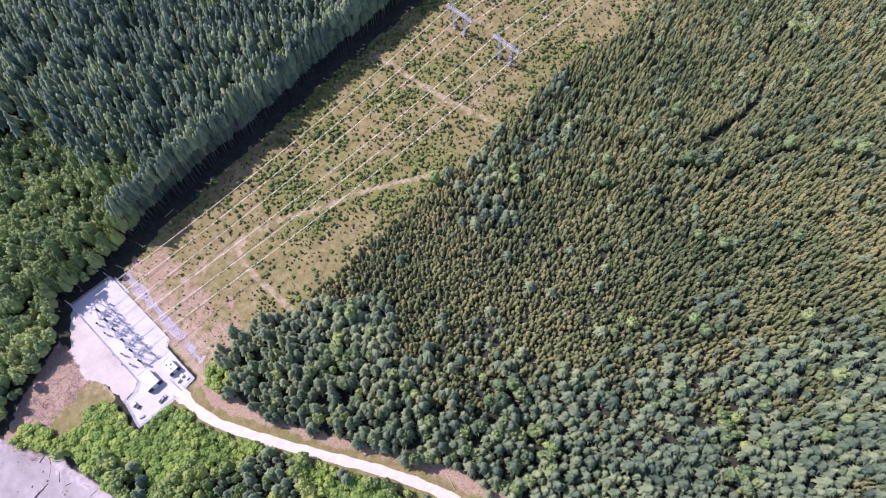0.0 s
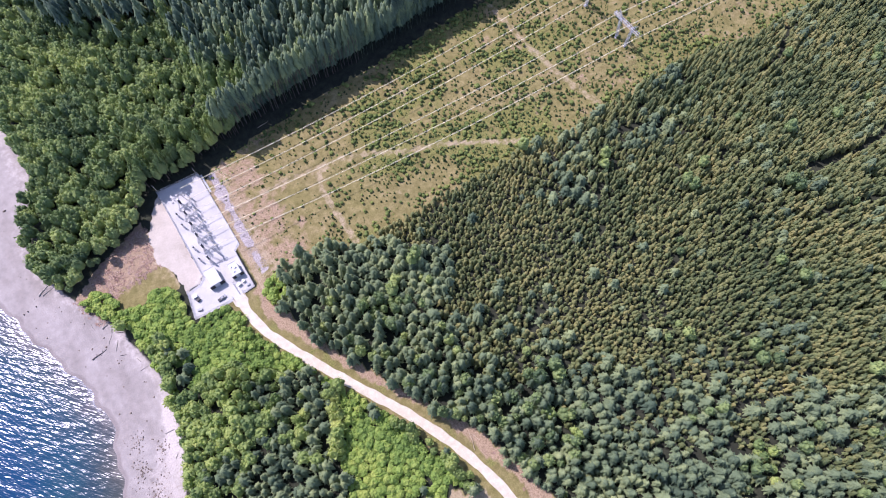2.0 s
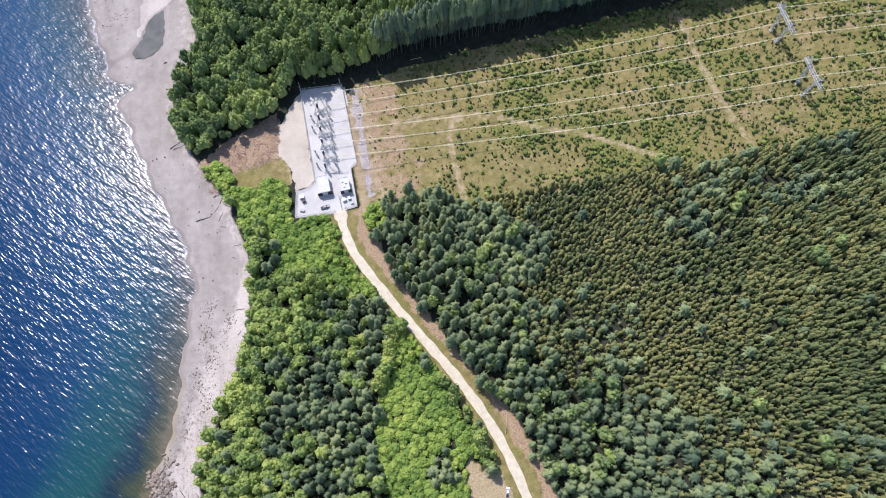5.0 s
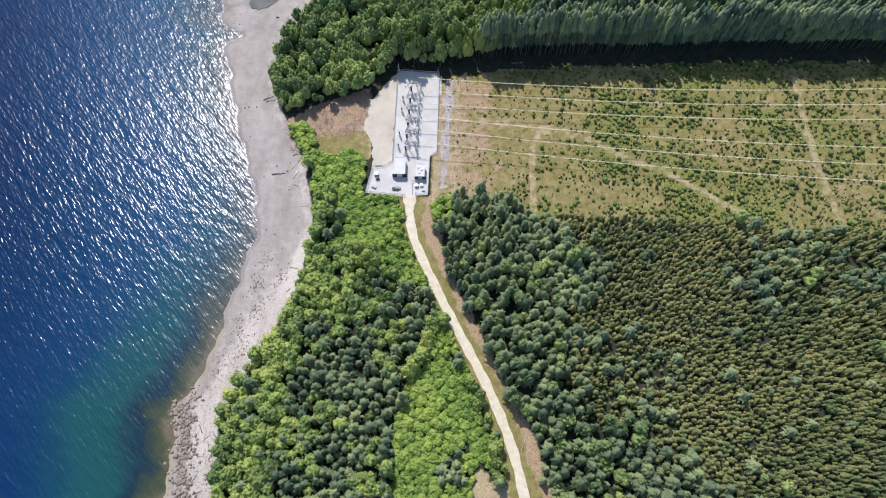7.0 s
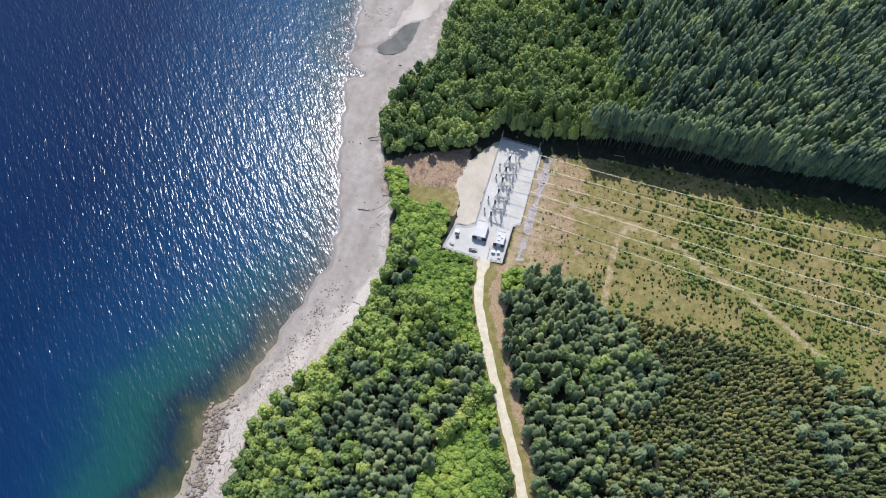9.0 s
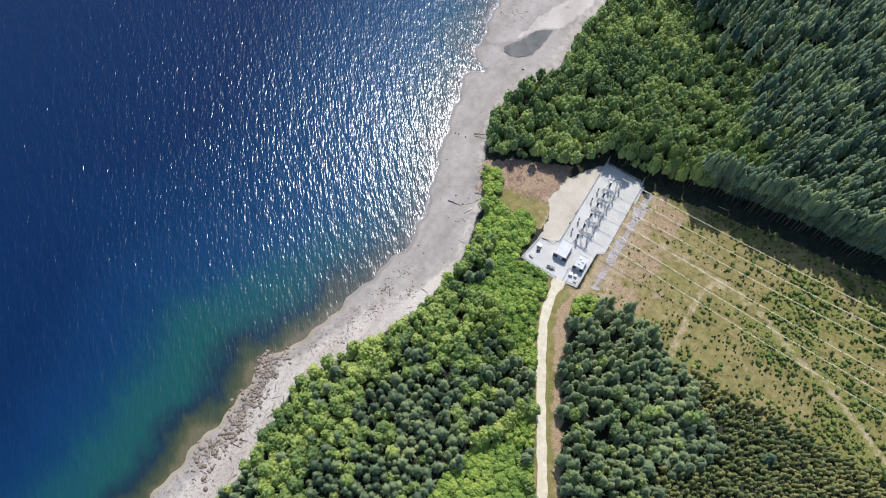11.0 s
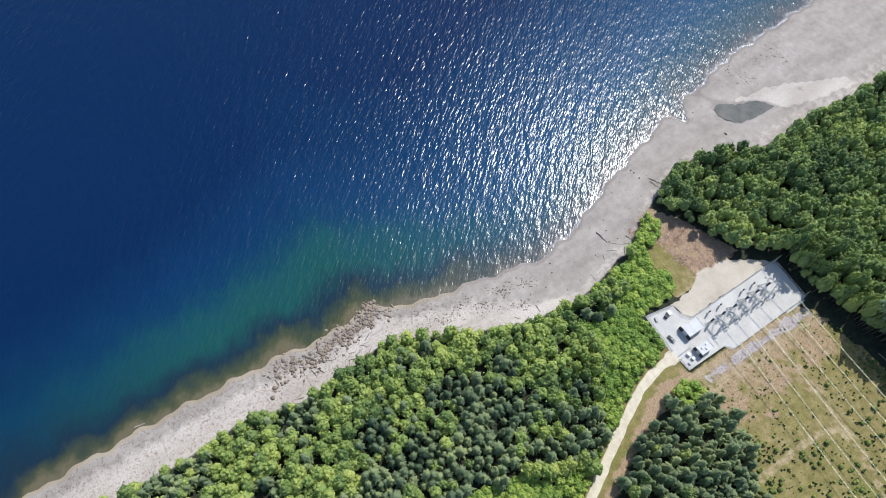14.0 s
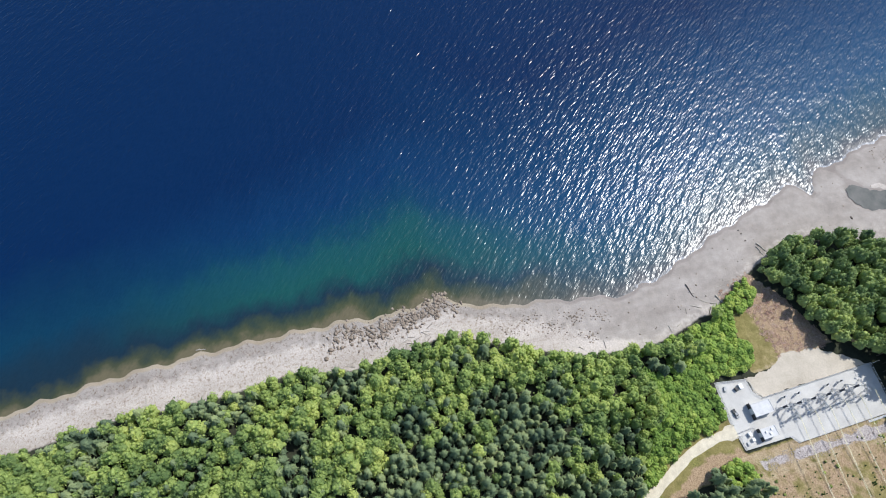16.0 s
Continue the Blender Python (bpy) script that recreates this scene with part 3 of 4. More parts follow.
def crowns(kind, count=5):
    r = np.random.default_rng({"broad": 1, "fir": 2, "young": 3, "spruce": 4, "shrub": 5, "bush": 6, "scrub": 8, "brush": 9, "alder": 10, "edge": 11, "wall": 12}[kind])
    if kind in ("broad", "alder"):
        return [broad_crown(r, 8, 44) for _ in range(count)]
    if kind == "shrub":
        return [broad_crown(r, 6, 24) for _ in range(count)]
    if kind == "scrub":
        return [broad_crown(r, 2, 10) for _ in range(count)]
    if kind == "bush":
        return [conifer_crown(r, 3, 5, 0.04, 0.03, 0.7, 1.6, (0.5, 0.85)) for _ in range(count)]
    if kind == "fir":
        return [conifer_crown(r, 6, 8, 0.28, 0.13, 0.56, 1.6, (0.42, 0.74)) for _ in range(count)]
    if kind == "edge":
        stem = np.array([(0, 0, 0.9), (0.03, 0, 0), (-0.02, 0.025, 0), (-0.02, -0.025, 0)]), np.array([[0, 1, 2], [0, 2, 3], [0, 3, 1]])
        return [join([conifer_crown(r, 5, 9, 0.62, 0.04, 0.55, 1.9, (0.5, 0.85)), stem]) for _ in range(count)]
    if kind == "wall":
        return [conifer_crown(r, 6, 8, 0.12, 0.03, 0.5, 1.8, (0.6, 0.9)) for _ in range(count)]
    if kind == "brush":
        return [twigs(r) for _ in range(count)]
    if kind == "spruce":
        return [conifer_crown(r, 5, 8, 0.58, 0.05, 0.56, 1.8, (0.45, 0.78)) for _ in range(count)]
    return [conifer_crown(r, 4, 5, 0.2, 0.14, 0.62, 1.6, (0.45, 0.8)) for _ in range(12)]


KINDS = {  # material, radius, height, spacing, name, label
    "broad": (M_BROAD, (2.4, 4.3), (8, 13.5), 4.3, "broadleaf_tree", "bright green broadleaf tree with a lumpy crown", "broadleaf tree"),
    "alder": (M_ALDER, (2.0, 4.1), (9, 17), 4.2, "alder_tree", "mid-green rounded alder with a lumpy crown", "alder tree"),
    "edge": (M_SPRUCE, (2.7, 4.0), (37, 43), 3.0, "edge_spruce", "tall dark spruce at the forest edge", "spruce tree"),
    "wall": (M_SPRUCE, (2.6, 3.8), (29, 35), 3.0, "edge_spruce", "tall dark spruce just inside the forest edge", "spruce tree"),
    "fir": (M_FIR, (2.3, 4.7), (7, 13.5), 4.5, "fir_tree", "grey-green fir with drooping boughs", "fir tree"),
    "young": (M_YOUNG, (1.05, 2.35), (3.6, 7.0), 2.6, "young_conifer", "olive-green young conifer of a dense plantation", "conifer"),
    "spruce": (M_SPRUCE, (2.5, 4.4), (28, 37), 4.3, "spruce_tree", "dark green narrow spruce of the tall forest", "spruce tree"),
    "shrub": (M_SHRUB, (1.7, 3.1), (2.8, 5.2), 2.7, "tall_shrub", "light green leafy shrub in a dense thicket", "shrub"),
    "bush": (M_BUSH, (0.4, 1.1), (0.8, 2.6), 2.0, "bush", "small dark green bush on dry grass", "bush"),
    "brush": (M_BRUSH, (0.7, 1.8), (0.3, 0.9), 2.0, "dead_bush", "reddish brown dead bush on cleared ground", "bush"),
    "scrub": (M_SCRUB, (0.4, 1.7), (0.5, 2.3), 2.0, "green_bush", "mid-green leafy bush on the cleared strip", "bush"),
}
STOCK = {k: crowns(k) for k in KINDS}


def kind_at(x, y):
    """Which kind of tree grows at each place; '' for none."""
    out = np.full(x.shape, "", dtype="<U6")
    jit = wobble(x, y, 1.6, 5.0)
    w1, w2 = wobble(x, y, 31, 0.6) + 0.28 * jit, wobble(x, y, 13, 2.2) + 0.3 * jit
    roadx = lerp(y, ROADX)
    green = lerp(y, GREEN)
    # between the sea and the road
    west = (x > green + 1.5) & (y < np.where(x > -60, 34, 30) + 2.5 * w2) & (x < np.where(y > 3, -28.5, np.where(y > -2, -7, roadx - 4.8 - 1.5 * np.clip((-60 - y) / 40, 0, 1))))
    west |= (y <= -195) & (x > green + 1.5) & (x < 62)
    west &= ~inside(x, y, CLEARING)
    out[west] = "broad"
    out[west & (w2 + 0.3 * jit > np.where(y < -150, 0.3, 0.72))] = "fir"
    out[west & inside(x, y, FIR_WEST) & (w2 > -0.75) & (jit < 0.62)] = "fir"
    out[west & inside(x, y, SHRUBS) & (w2 < 0.8)] = "shrub"
    out[west & (x > roadx - 8 - 12 * np.clip((y + 55) / 15, 0, 1) * 1.8 + 5 * w2) & (y < -2) & (y > -75)] = "shrub"
    out[west & (x > -36) & (y > 2)] = "shrub"
    out[west & (x > -62) & (y > -30) & (w2 < np.where(x > -46, 0.8, 0.1))] = "shrub"
    # the bank by the brown clearing
    out[(x > green) & (x < green + 13 + 5 * w2) & (y > 27) & (y < 56)] = "shrub"
    # inland, south of the power line
    east = (x > lerp(y, VERGE) + 3.5 * wobble(x, y, 6, 1.1)) & (y < lerp(np.clip(x, 14, 640), SOUTH_EDGE))
    out[east] = "young"
    deep = x - lerp(y, VERGE)
    mixed = inside(x + 20 * w2 + 9 * jit, y + 22 * w1 + 9 * w2, MIXED)
    out[east & ((w1 + 0.9 * jit > 1.15) | (mixed & (w2 < 0.35)))] = "fir"
    out[east & (0.8 * jit + 0.5 * w2 > (deep - 40) / 55)] = "fir"
    out[east & (x > 170) & (0.9 * jit + 0.6 * w2 > 1.3 - (x - 170) / 400)] = "fir"
    out[east & mixed & (w1 * 0.6 + w2 > 1.0)] = "broad"
    out[east & mixed & (out != "broad") & (w1 + 0.7 * jit > 0.8)] = "alder"
    out[east & (x > 190) & (w2 + 0.5 * jit > 1.32)] = "alder"
    out[east & (x > 205) & (y > -75 + 0.05 * x) & (w2 + 0.8 * jit < -0.4) & (x < 330)] = "fir"
    out[east & (inside(x + 10 * w2 + 9 * jit, y + 10 * w1 + 7 * jit, FIR_EAST) | (x < lerp(y, VERGE) + 14))] = "fir"
    out[east & inside(x, y, FIR_EAST) & (y < -30) & (0.5 * w2 + 0.9 * jit > 0.6)] = "alder"
    out[east & (x < 28) & (y > -12)] = "shrub"
    # north of the power line and the yard
    north = (y > lerp(np.clip(x, -95, 640), NORTH_EDGE)) & (x > green + 1.5) & (y > 60)
    out[north] = "spruce"
    out[north & (x > 52) & (y < lerp(x, NORTH_EDGE) + 13)] = ""
    out[north & (out != "") & inside(x + 22 * w2, y + 22 * w1, ALDER_NORTH)] = "alder"
    out[north & (out != "") & (w2 + 0.4 * jit > 0.85)] = "alder"
    out[north & (y < 125 + 8 * w2) & (x < 56)] = "alder"
    for line in RAVINES:
        out[east & (away(x + 3 * jit, y + 3 * w2, line) < 1.9)] = ""
    out[north & (out == "spruce") & (x < green + 62 + 18 * w2 + 10 * jit)] = "alder"
    out[~inside(x, y, WOODS)] = ""
    return out


def scatter(kind):
    mat, rad, hgt, gap, name, label, cat = KINDS[kind]
    r = np.random.default_rng(len(name) * 7 + 3)
    xs = np.arange(-132, 612, gap)
    ys = np.arange(-432, 432, gap * 0.87)
    gx, gy = np.meshgrid(xs, ys)
    gx = gx + (np.arange(len(ys)) % 2)[:, None] * gap / 2
    x = (gx + r.uniform(-0.42, 0.42, gx.shape) * gap).ravel()
    y = (gy + r.uniform(-0.42, 0.42, gx.shape) * gap).ravel()
    keep = (kind_at(x, y) == kind) & (r.uniform(0, 1, x.shape) > 0.05 + (0.0 if kind == "young" else 0.14) * (wobble(x, y, 5.5, 3.3) > 0.8) + (kind in ("spruce", "alder")) * np.clip(wobble(x, y, 12, 0.9) - (0.42 if kind == "spruce" else 0.5), 0, 0.4))
    return x[keep], y[keep], r


def size_at(kind, x, y):
    """How wide and how tall the trees grow from place to place."""
    x, y = np.asarray(x, float), np.asarray(y, float)
    wide = 1 + 0.10 * wobble(x, y, 9, 4.4)
    tall = 1 + 0.16 * wobble(x, y, 8, 1.9)
    if kind == "fir":
        tall = tall * np.where(x > lerp(y, VERGE) - 6, np.where(x > lerp(y, VERGE) + 45, 0.95, 1.35), 1.1)
    if kind == "alder":
        tall = tall * np.where((x > -14) & (x < 62) & (y > 90) & (y < 128), 1.4, 1.0)
        tall = tall * np.where((x > 50) & (y > lerp(np.clip(x, -95, 640), NORTH_EDGE) + 10), 1.75, 1.0)
    if kind == "young":
        near = np.clip(1 - (x - lerp(y, VERGE) - 45) / 70, 0, 1)
        far = np.clip((x - 190) / 130, 0, 1)
        wide, tall = wide * (1 + 0.3 * near + 0.25 * far), tall * (1 + 0.3 * near + 0.7 * far)
    if kind in ("bush", "scrub"):
        wide = tall = (1 + 0.3 * wobble(x, y, 7, 0.8) + 0.25 * wobble(x, y, 1.3, 2.8)) * np.clip(0.55 + (x - 40) / 160, 0.55, 0.9)
    return wide, tall


def plant_stuff(kind, x, y, r, name, label):
    """All the trees of a wood as one mesh."""
    mat, rad, hgt, gap, _, _, cat = KINDS[kind]
    pieces_v, pieces_f, tones, n = [], [], [], 0
    which = r.integers(0, len(STOCK[kind]), len(x))
    z = height(x, y)
    for k, (cv, cf) in enumerate(STOCK[kind]):
        sel = np.nonzero(which == k)[0]
        m = len(sel)
        if not m:
            continue
        a = r.uniform(0, 2 * math.pi, m)
        q = r.uniform(0, 1, m)
        R = rad[0] + (rad[1] - rad[0]) * q
        H = hgt[0] + (hgt[1] - hgt[0]) * np.clip(q + r.uniform(-0.5, 0.5, m), -0.25, 1.2)
        wide, tall = size_at(kind, x[sel], y[sel])
        R, H = R * wide, H * tall
        ca, sa = np.cos(a)[:, None], np.sin(a)[:, None]
        v = np.empty((m, len(cv), 3))
        v[:, :, 0] = (cv[:, 0] * ca - cv[:, 1] * sa) * R[:, None] + x[sel][:, None]
        v[:, :, 1] = (cv[:, 0] * sa + cv[:, 1] * ca) * R[:, None] + y[sel][:, None]
        v[:, :, 2] = cv[:, 2] * H[:, None] + z[sel][:, None] - 0.1
        pieces_v.append(v.reshape(-1, 3))
        pieces_f.append((cf[None] + (np.arange(m) * len(cv))[:, None, None]).reshape(-1, 3) + n)
        tones.append(np.repeat(r.uniform(0, 1, m), len(cv)))
        n += m * len(cv)
    me = mesh_from(name, np.concatenate(pieces_v), np.concatenate(pieces_f), mat, np.concatenate(tones))
    return tagged(new(name, me), label, cat, "", "stuff")


def plant_things(kind, x, y, r, group):
    mat, rad, hgt, gap, name, label, cat = KINDS[kind]
    models = []
    for n, (cv, cf) in enumerate(STOCK[kind]):
        crown = mesh_from("crown", cv, cf, mat, (n + 0.5) / len(STOCK[kind]))
        bm = bmesh.new()
        rod(bm, (0, 0, -0.05), (0, 0, 0.9), 0.075, 0.015, 6)
        for k in range(4):
            a = k * 1.7
            rod(bm, (0, 0, 0.3 + 0.12 * k), (0.5 * math.cos(a), 0.5 * math.sin(a), 0.5 + 0.1 * k), 0.025, 0.01, 4)
        trunk = bpy.data.meshes.new("trunk")
        bm.to_mesh(trunk)
        bm.free()
        trunk.materials.append(M_BARK)
        models.append((crown, trunk))
    z = height(x, y)
    for px, py, pz in zip(x, y, z):
        q = r.uniform()
        R = rad[0] + (rad[1] - rad[0]) * q
        H = hgt[0] + (hgt[1] - hgt[0]) * min(max(q + r.uniform(-0.5, 0.5), -0.25), 1.2)
        wide, tall = size_at(kind, px, py)
        R, H = R * float(wide), H * float(tall)
        ob = thing(name, px, py, pz - 0.1, label, cat, group)
        ob.rotation_euler.z = r.uniform(0, 6.28)
        ob.scale = (R, R, H)
        crown, trunk = models[r.integers(0, len(models))]
        for nm, me in (("crown", crown), ("trunk", trunk)):
            c = new(nm, me)
            c.parent = ob


STUFF = {"alder": ("alder_woods", "mid-green alder woods round the cleared strip"), "broad": ("broadleaf_woods", "dense green broadleaf woods along the shore"), "fir": ("fir_woods", "stand of tall blue-green firs"),
         "young": ("conifer_plantation", "dense plantation of olive-green young conifers"), "spruce": ("spruce_forest", "dark tall spruce forest"),
         "shrub": ("thicket", "light green thicket of tall shrubs"), "bush": ("bushes", "scattered dark green bushes on dry grass"),
         "brush": ("dead_brush", "tangle of reddish brown dead brush on cleared ground"),
         "scrub": ("green_scrub", "patches of leafy green scrub under the power line")}
NEAR = {"alder": (90, "alders near the yard"), "broad": (150, "broadleaf trees by the yard"), "fir": (170, "firs along the road"), "young": (90, "plantation edge"),
        "spruce": (90, "spruces along the power line"), "shrub": (150, "shrubs along the road")}
for kind, (count, group) in NEAR.items():
    tx, ty, r = scatter(kind)
    # the trees that stand nearest to the yard and the road become things of their own
    order = np.argsort(np.minimum(away(tx, ty, ROAD), away(tx, ty, [(0, 10), (4, 98), (60, 98)])))
    near, rest = order[:count], order[count:]
    plant_things(kind, tx[near], ty[near], r, group)
    if len(rest):
        plant_stuff(kind, tx[rest], ty[rest], r, *STUFF[kind])

# the closed edge of the tall forest along the power line
er = np.random.default_rng(17)
ex = np.concatenate([np.arange(46, 560, step) for step in (2.7, 2.5, 2.7, 2.9)])
ey = np.concatenate([np.full(len(np.arange(46, 560, step)), off) for step, off in ((2.7, 1.0), (2.5, 4.2), (2.7, 7.6), (2.9, 11.0))])
ex = ex + er.uniform(-1.0, 1.0, len(ex))
ey = ey + lerp(ex, NORTH_EDGE) + er.uniform(-1.2, 1.6, len(ex)) + 1.2 * wobble(ex, 0 * ex, 7, 1)
front = len(np.arange(46, 560, 2.7)) + len(np.arange(46, 560, 2.5))
plant_things("edge", ex[:40], ey[:40], er, "spruces at the forest edge")
plant_stuff("edge", ex[40:front], ey[40:front], er, "forest_edge", "closed dark edge of the tall spruce forest")
plant_stuff("wall", ex[front:], ey[front:], er, "inner_forest_edge", "dense dark spruces behind the forest edge")


# bushes on the cleared strip
def on_strip(r, n, density, margin=1.5):
    x, y = r.uniform(24, 500, n), r.uniform(-44, 112, n)
    ok = (y > lerp(x, SOUTH_EDGE) + margin) & (y < lerp(x, NORTH_EDGE) - 8 - margin) & (r.uniform(0, 1, n) < density(x, y))
    for line in TRACKS:
        ok &= away(x, y, line) > 2.4
    return x[ok], y[ok]


br = np.random.default_rng(21)
bx, by = on_strip(br, 19000, lambda x, y: (0.24 + 0.3 * np.clip(wobble(x, y, 15, 3.1), -0.6, 1) + 0.12 * np.clip((x - 60) / 150, 0, 1)) * np.clip((x - 20) / 25, 0.15, 1))
order = np.argsort(np.hypot(bx - 20, by - 50))
plant_things("bush", bx[order[:180]], by[order[:180]], br, "bushes on the cleared strip")
plant_stuff("bush", bx[order[180:]], by[order[180:]], br, *STUFF["bush"])
gx_, gy_ = on_strip(br, 21000, lambda x, y: 0.06 + 0.66 * lushness(x, y) + 0.3 * (y < lerp(x, SOUTH_EDGE) + 9) + 0.3 * (y > lerp(x, NORTH_EDGE) - 16))
order = np.argsort(np.hypot(gx_ - 20, gy_ - 50))
plant_things("scrub", gx_[order[:80]], gy_[order[:80]], br, "green bushes on the cleared strip")
plant_stuff("scrub", gx_[order[80:]], gy_[order[80:]], br, *STUFF["scrub"])
kx, ky = br.uniform(-84, -24, 1600), br.uniform(28, 84, 1600)
k_ok = inside(kx, ky, BROWN) & (ky > 44 + 0.25 * (kx + 55) + 5 * wobble(kx, ky, 9, 1)) & ~inside(kx, ky, APRON)
vx, vy = br.uniform(10, 100, 1600), br.uniform(-190, 0, 1600)
v_ok = (vx > lerp(vy, ROADX) + 7) & (vx < lerp(vy, VERGE)) & (br.uniform(0, 1, 1600) < 0.13)
plant_stuff("brush", np.concatenate([kx[k_ok], vx[v_ok]]), np.concatenate([ky[k_ok], vy[v_ok]]), br, *STUFF["brush"])


# ---- power line: wires, towers ----
def lattice(bm, a, b, half, r, bays, up=(0, 0, 1)):
    """A four-chord lattice member from a to b."""
    a, b = Vector(a), Vector(b)
    t = (b - a).normalized()
    u = Vector(up)
    side = t.cross(u).normalized() if abs(t.dot(u)) < 0.95 else Vector((1, 0, 0))
    u = side.cross(t).normalized()
    corner = [side * sx * half + u * sy * half for sx, sy in ((-1, -1), (1, -1), (1, 1), (-1, 1))]
    for c in corner:
        rod(bm, a + c, b + c, r, sides=4)
    for k in range(bays):
        p, q = a.lerp(b, k / bays), a.lerp(b, (k + 1) / bays)
        for n in range(4):
            c, d = corner[n], corner[(n + 1) % 4]
            rod(bm, p + c, q + d if k % 2 else p + d, r * 0.6, sides=3)
            rod(bm, p + d, q + c, r * 0.6, sides=3)


WIRE_ENDS = [(85.0, 77.0), (75.5, 65.5), (66.0, 54.5), (56.5, 34.0), (47.5, 22.0), (38.0, 10.5)]
GANTRY_X, GANTRY_Z, TOWER_X, TOWER_Z = 4.5, 15.0, 311.0, 28.0


def build_wire(y1, y2):
    ob = thing("power_line", GANTRY_X, y1, GANTRY_Z, "long pale bundled aluminium power line wire", "power line", "wires over the cleared strip")
    for off in ((-0.24, 0), (0.24, 0)):
        bm = bmesh.new()
        line = []
        for k in range(65):
            if k <= 32:
                f = k / 32
                p = Vector((f * (TOWER_X - GANTRY_X), f * (y2 - y1), f * (TOWER_Z - 3 - GANTRY_Z) - 4 * 7.0 * f * (1 - f)))
            else:
                f = (k - 32) / 32
                p = Vector((TOWER_X - GANTRY_X + f * 330, (y2 - y1) - 15 * f, TOWER_Z - 3 - GANTRY_Z + 2 * f - 4 * 7.0 * f * (1 - f)))
            p += Vector((0, off[0], off[1]))
            line.append(p)
        wire_tube(bm, line, 0.088)
        part("conductor", bm, M_WIRE, ob)


for y1, y2 in WIRE_ENDS:
    build_wire(y1, y2)


def build_tower(x, y, dz=0.0):
    g = ground_at(x, y)
    ob = thing("transmission_tower", x, y, g, "galvanised steel lattice transmission tower with a wide crossarm", "pylon", "towers of the power line")
    H = TOWER_Z - g + dz
    for sy in (-1, 1):
        bm = bmesh.new()
        lattice(bm, (0, sy * 4.5, 0), (0, sy * 6.0, H), 0.75, 0.13, 12)
        part("leg", bm, M_STEEL, ob)
        bm = bmesh.new()
        box(bm, (2.4, 2.4, 1.2), (0, sy * 4.5, 0.1), bevel=0.1)
        part("footing", bm, M_CONCRETE, ob)
        bm = bmesh.new()
        lattice(bm, (0, sy * 6, H + 0.5), (0, sy * 8.5, H + 5), 0.5, 0.1, 4)
        part("peak", bm, M_STEEL, ob)
    bm = bmesh.new()
    lattice(bm, (0, -12.2, H), (0, 12.2, H), 0.9, 0.14, 14)
    part("crossarm", bm, M_STEEL, ob)
    for sy in (-11.5, 0, 11.5):
        bm = bmesh.new()
        rod(bm, (0, sy, H - 0.8), (0, sy, H - 3.0), 0.12, sides=6)
        for k in range(7):
            rod(bm, (0, sy, H - 1.0 - k * 0.27), (0, sy, H - 1.12 - k * 0.27), 0.2, 0.08, 8)
        part("insulator_string", bm, M_PORCELAIN, ob)
    return ob


build_tower(TOWER_X, 65.7)
build_tower(TOWER_X, 22.2)
build_tower(TOWER_X + 330, 50.7, 2.0)
build_tower(TOWER_X + 330, 7.2, 2.0)

# ---- cable station ----
YARD_Z = 4.05


def build_gantry(y):
    ob = thing("dead_end_frame", 1.5, y, YARD_Z, "galvanised lattice A-frame holding a wire over the yard", "steel frame", "A-frames in the yard")
    top = Vector((GANTRY_X - 1.5, 0, GANTRY_Z - YARD_Z))
    for foot in ((-5.0, -4.6, 0), (-5.0, 4.6, 0), (3.8, -4.6, 0), (3.8, 4.6, 0)):
        bm = bmesh.new()
        mid_ = Vector((foot[0] * 0.15 + 0.4, 0, 10.2))
        lattice(bm, foot, mid_, 0.26, 0.05, 8)
        part("leg", bm, M_STEEL, ob)
    bm = bmesh.new()
    lattice(bm, (0.3, 0, 10.0), top, 0.3, 0.07, 5)
    part("mast", bm, M_STEEL, ob)
    bm = bmesh.new()
    lattice(bm, (-4.5, 0, 8.6), (3.6, 0, 8.6), 0.25, 0.06, 8)
    part("beam", bm, M_STEEL, ob)


def insulator(bm, base, height_, r):
    rod(bm, (0, 0, base), (0, 0, base + height_), r * 0.6, r * 0.45, 8)
    n = 9
    for k in range(n):
        z = base + height_ * (k + 0.3) / n
        rod(bm, (0, 0, z), (0, 0, z + height_ * 0.045), r, r * 0.5, 10)


def build_termination(x, y):
    ob = thing("cable_termination", x, y, YARD_Z, "dark porcelain cable termination on a steel pedestal", "cable termination", "terminations in the yard")
    bm = bmesh.new()
    box(bm, (1.8, 1.8, 0.4), (0, 0, 0.15), bevel=0.05)
    part("plinth", bm, M_CONCRETE, ob)
    bm = bmesh.new()
    lattice(bm, (0, 0, 0.3), (0, 0, 3.6), 0.5, 0.08, 4)
    box(bm, (1.5, 1.5, 0.15), (0, 0, 3.6))
    part("pedestal", bm, M_STEEL, ob)
    bm = bmesh.new()
    insulator(bm, 3.65, 5.0, 0.62)
    part("bushing", bm, M_PORCELAIN, ob)
    bm = bmesh.new()
    rod(bm, (0, 0, 8.6), (0, 0, 9.1), 0.4, 0.3, 12)
    part("corona_ring", bm, M_STEEL, ob)
    return ob


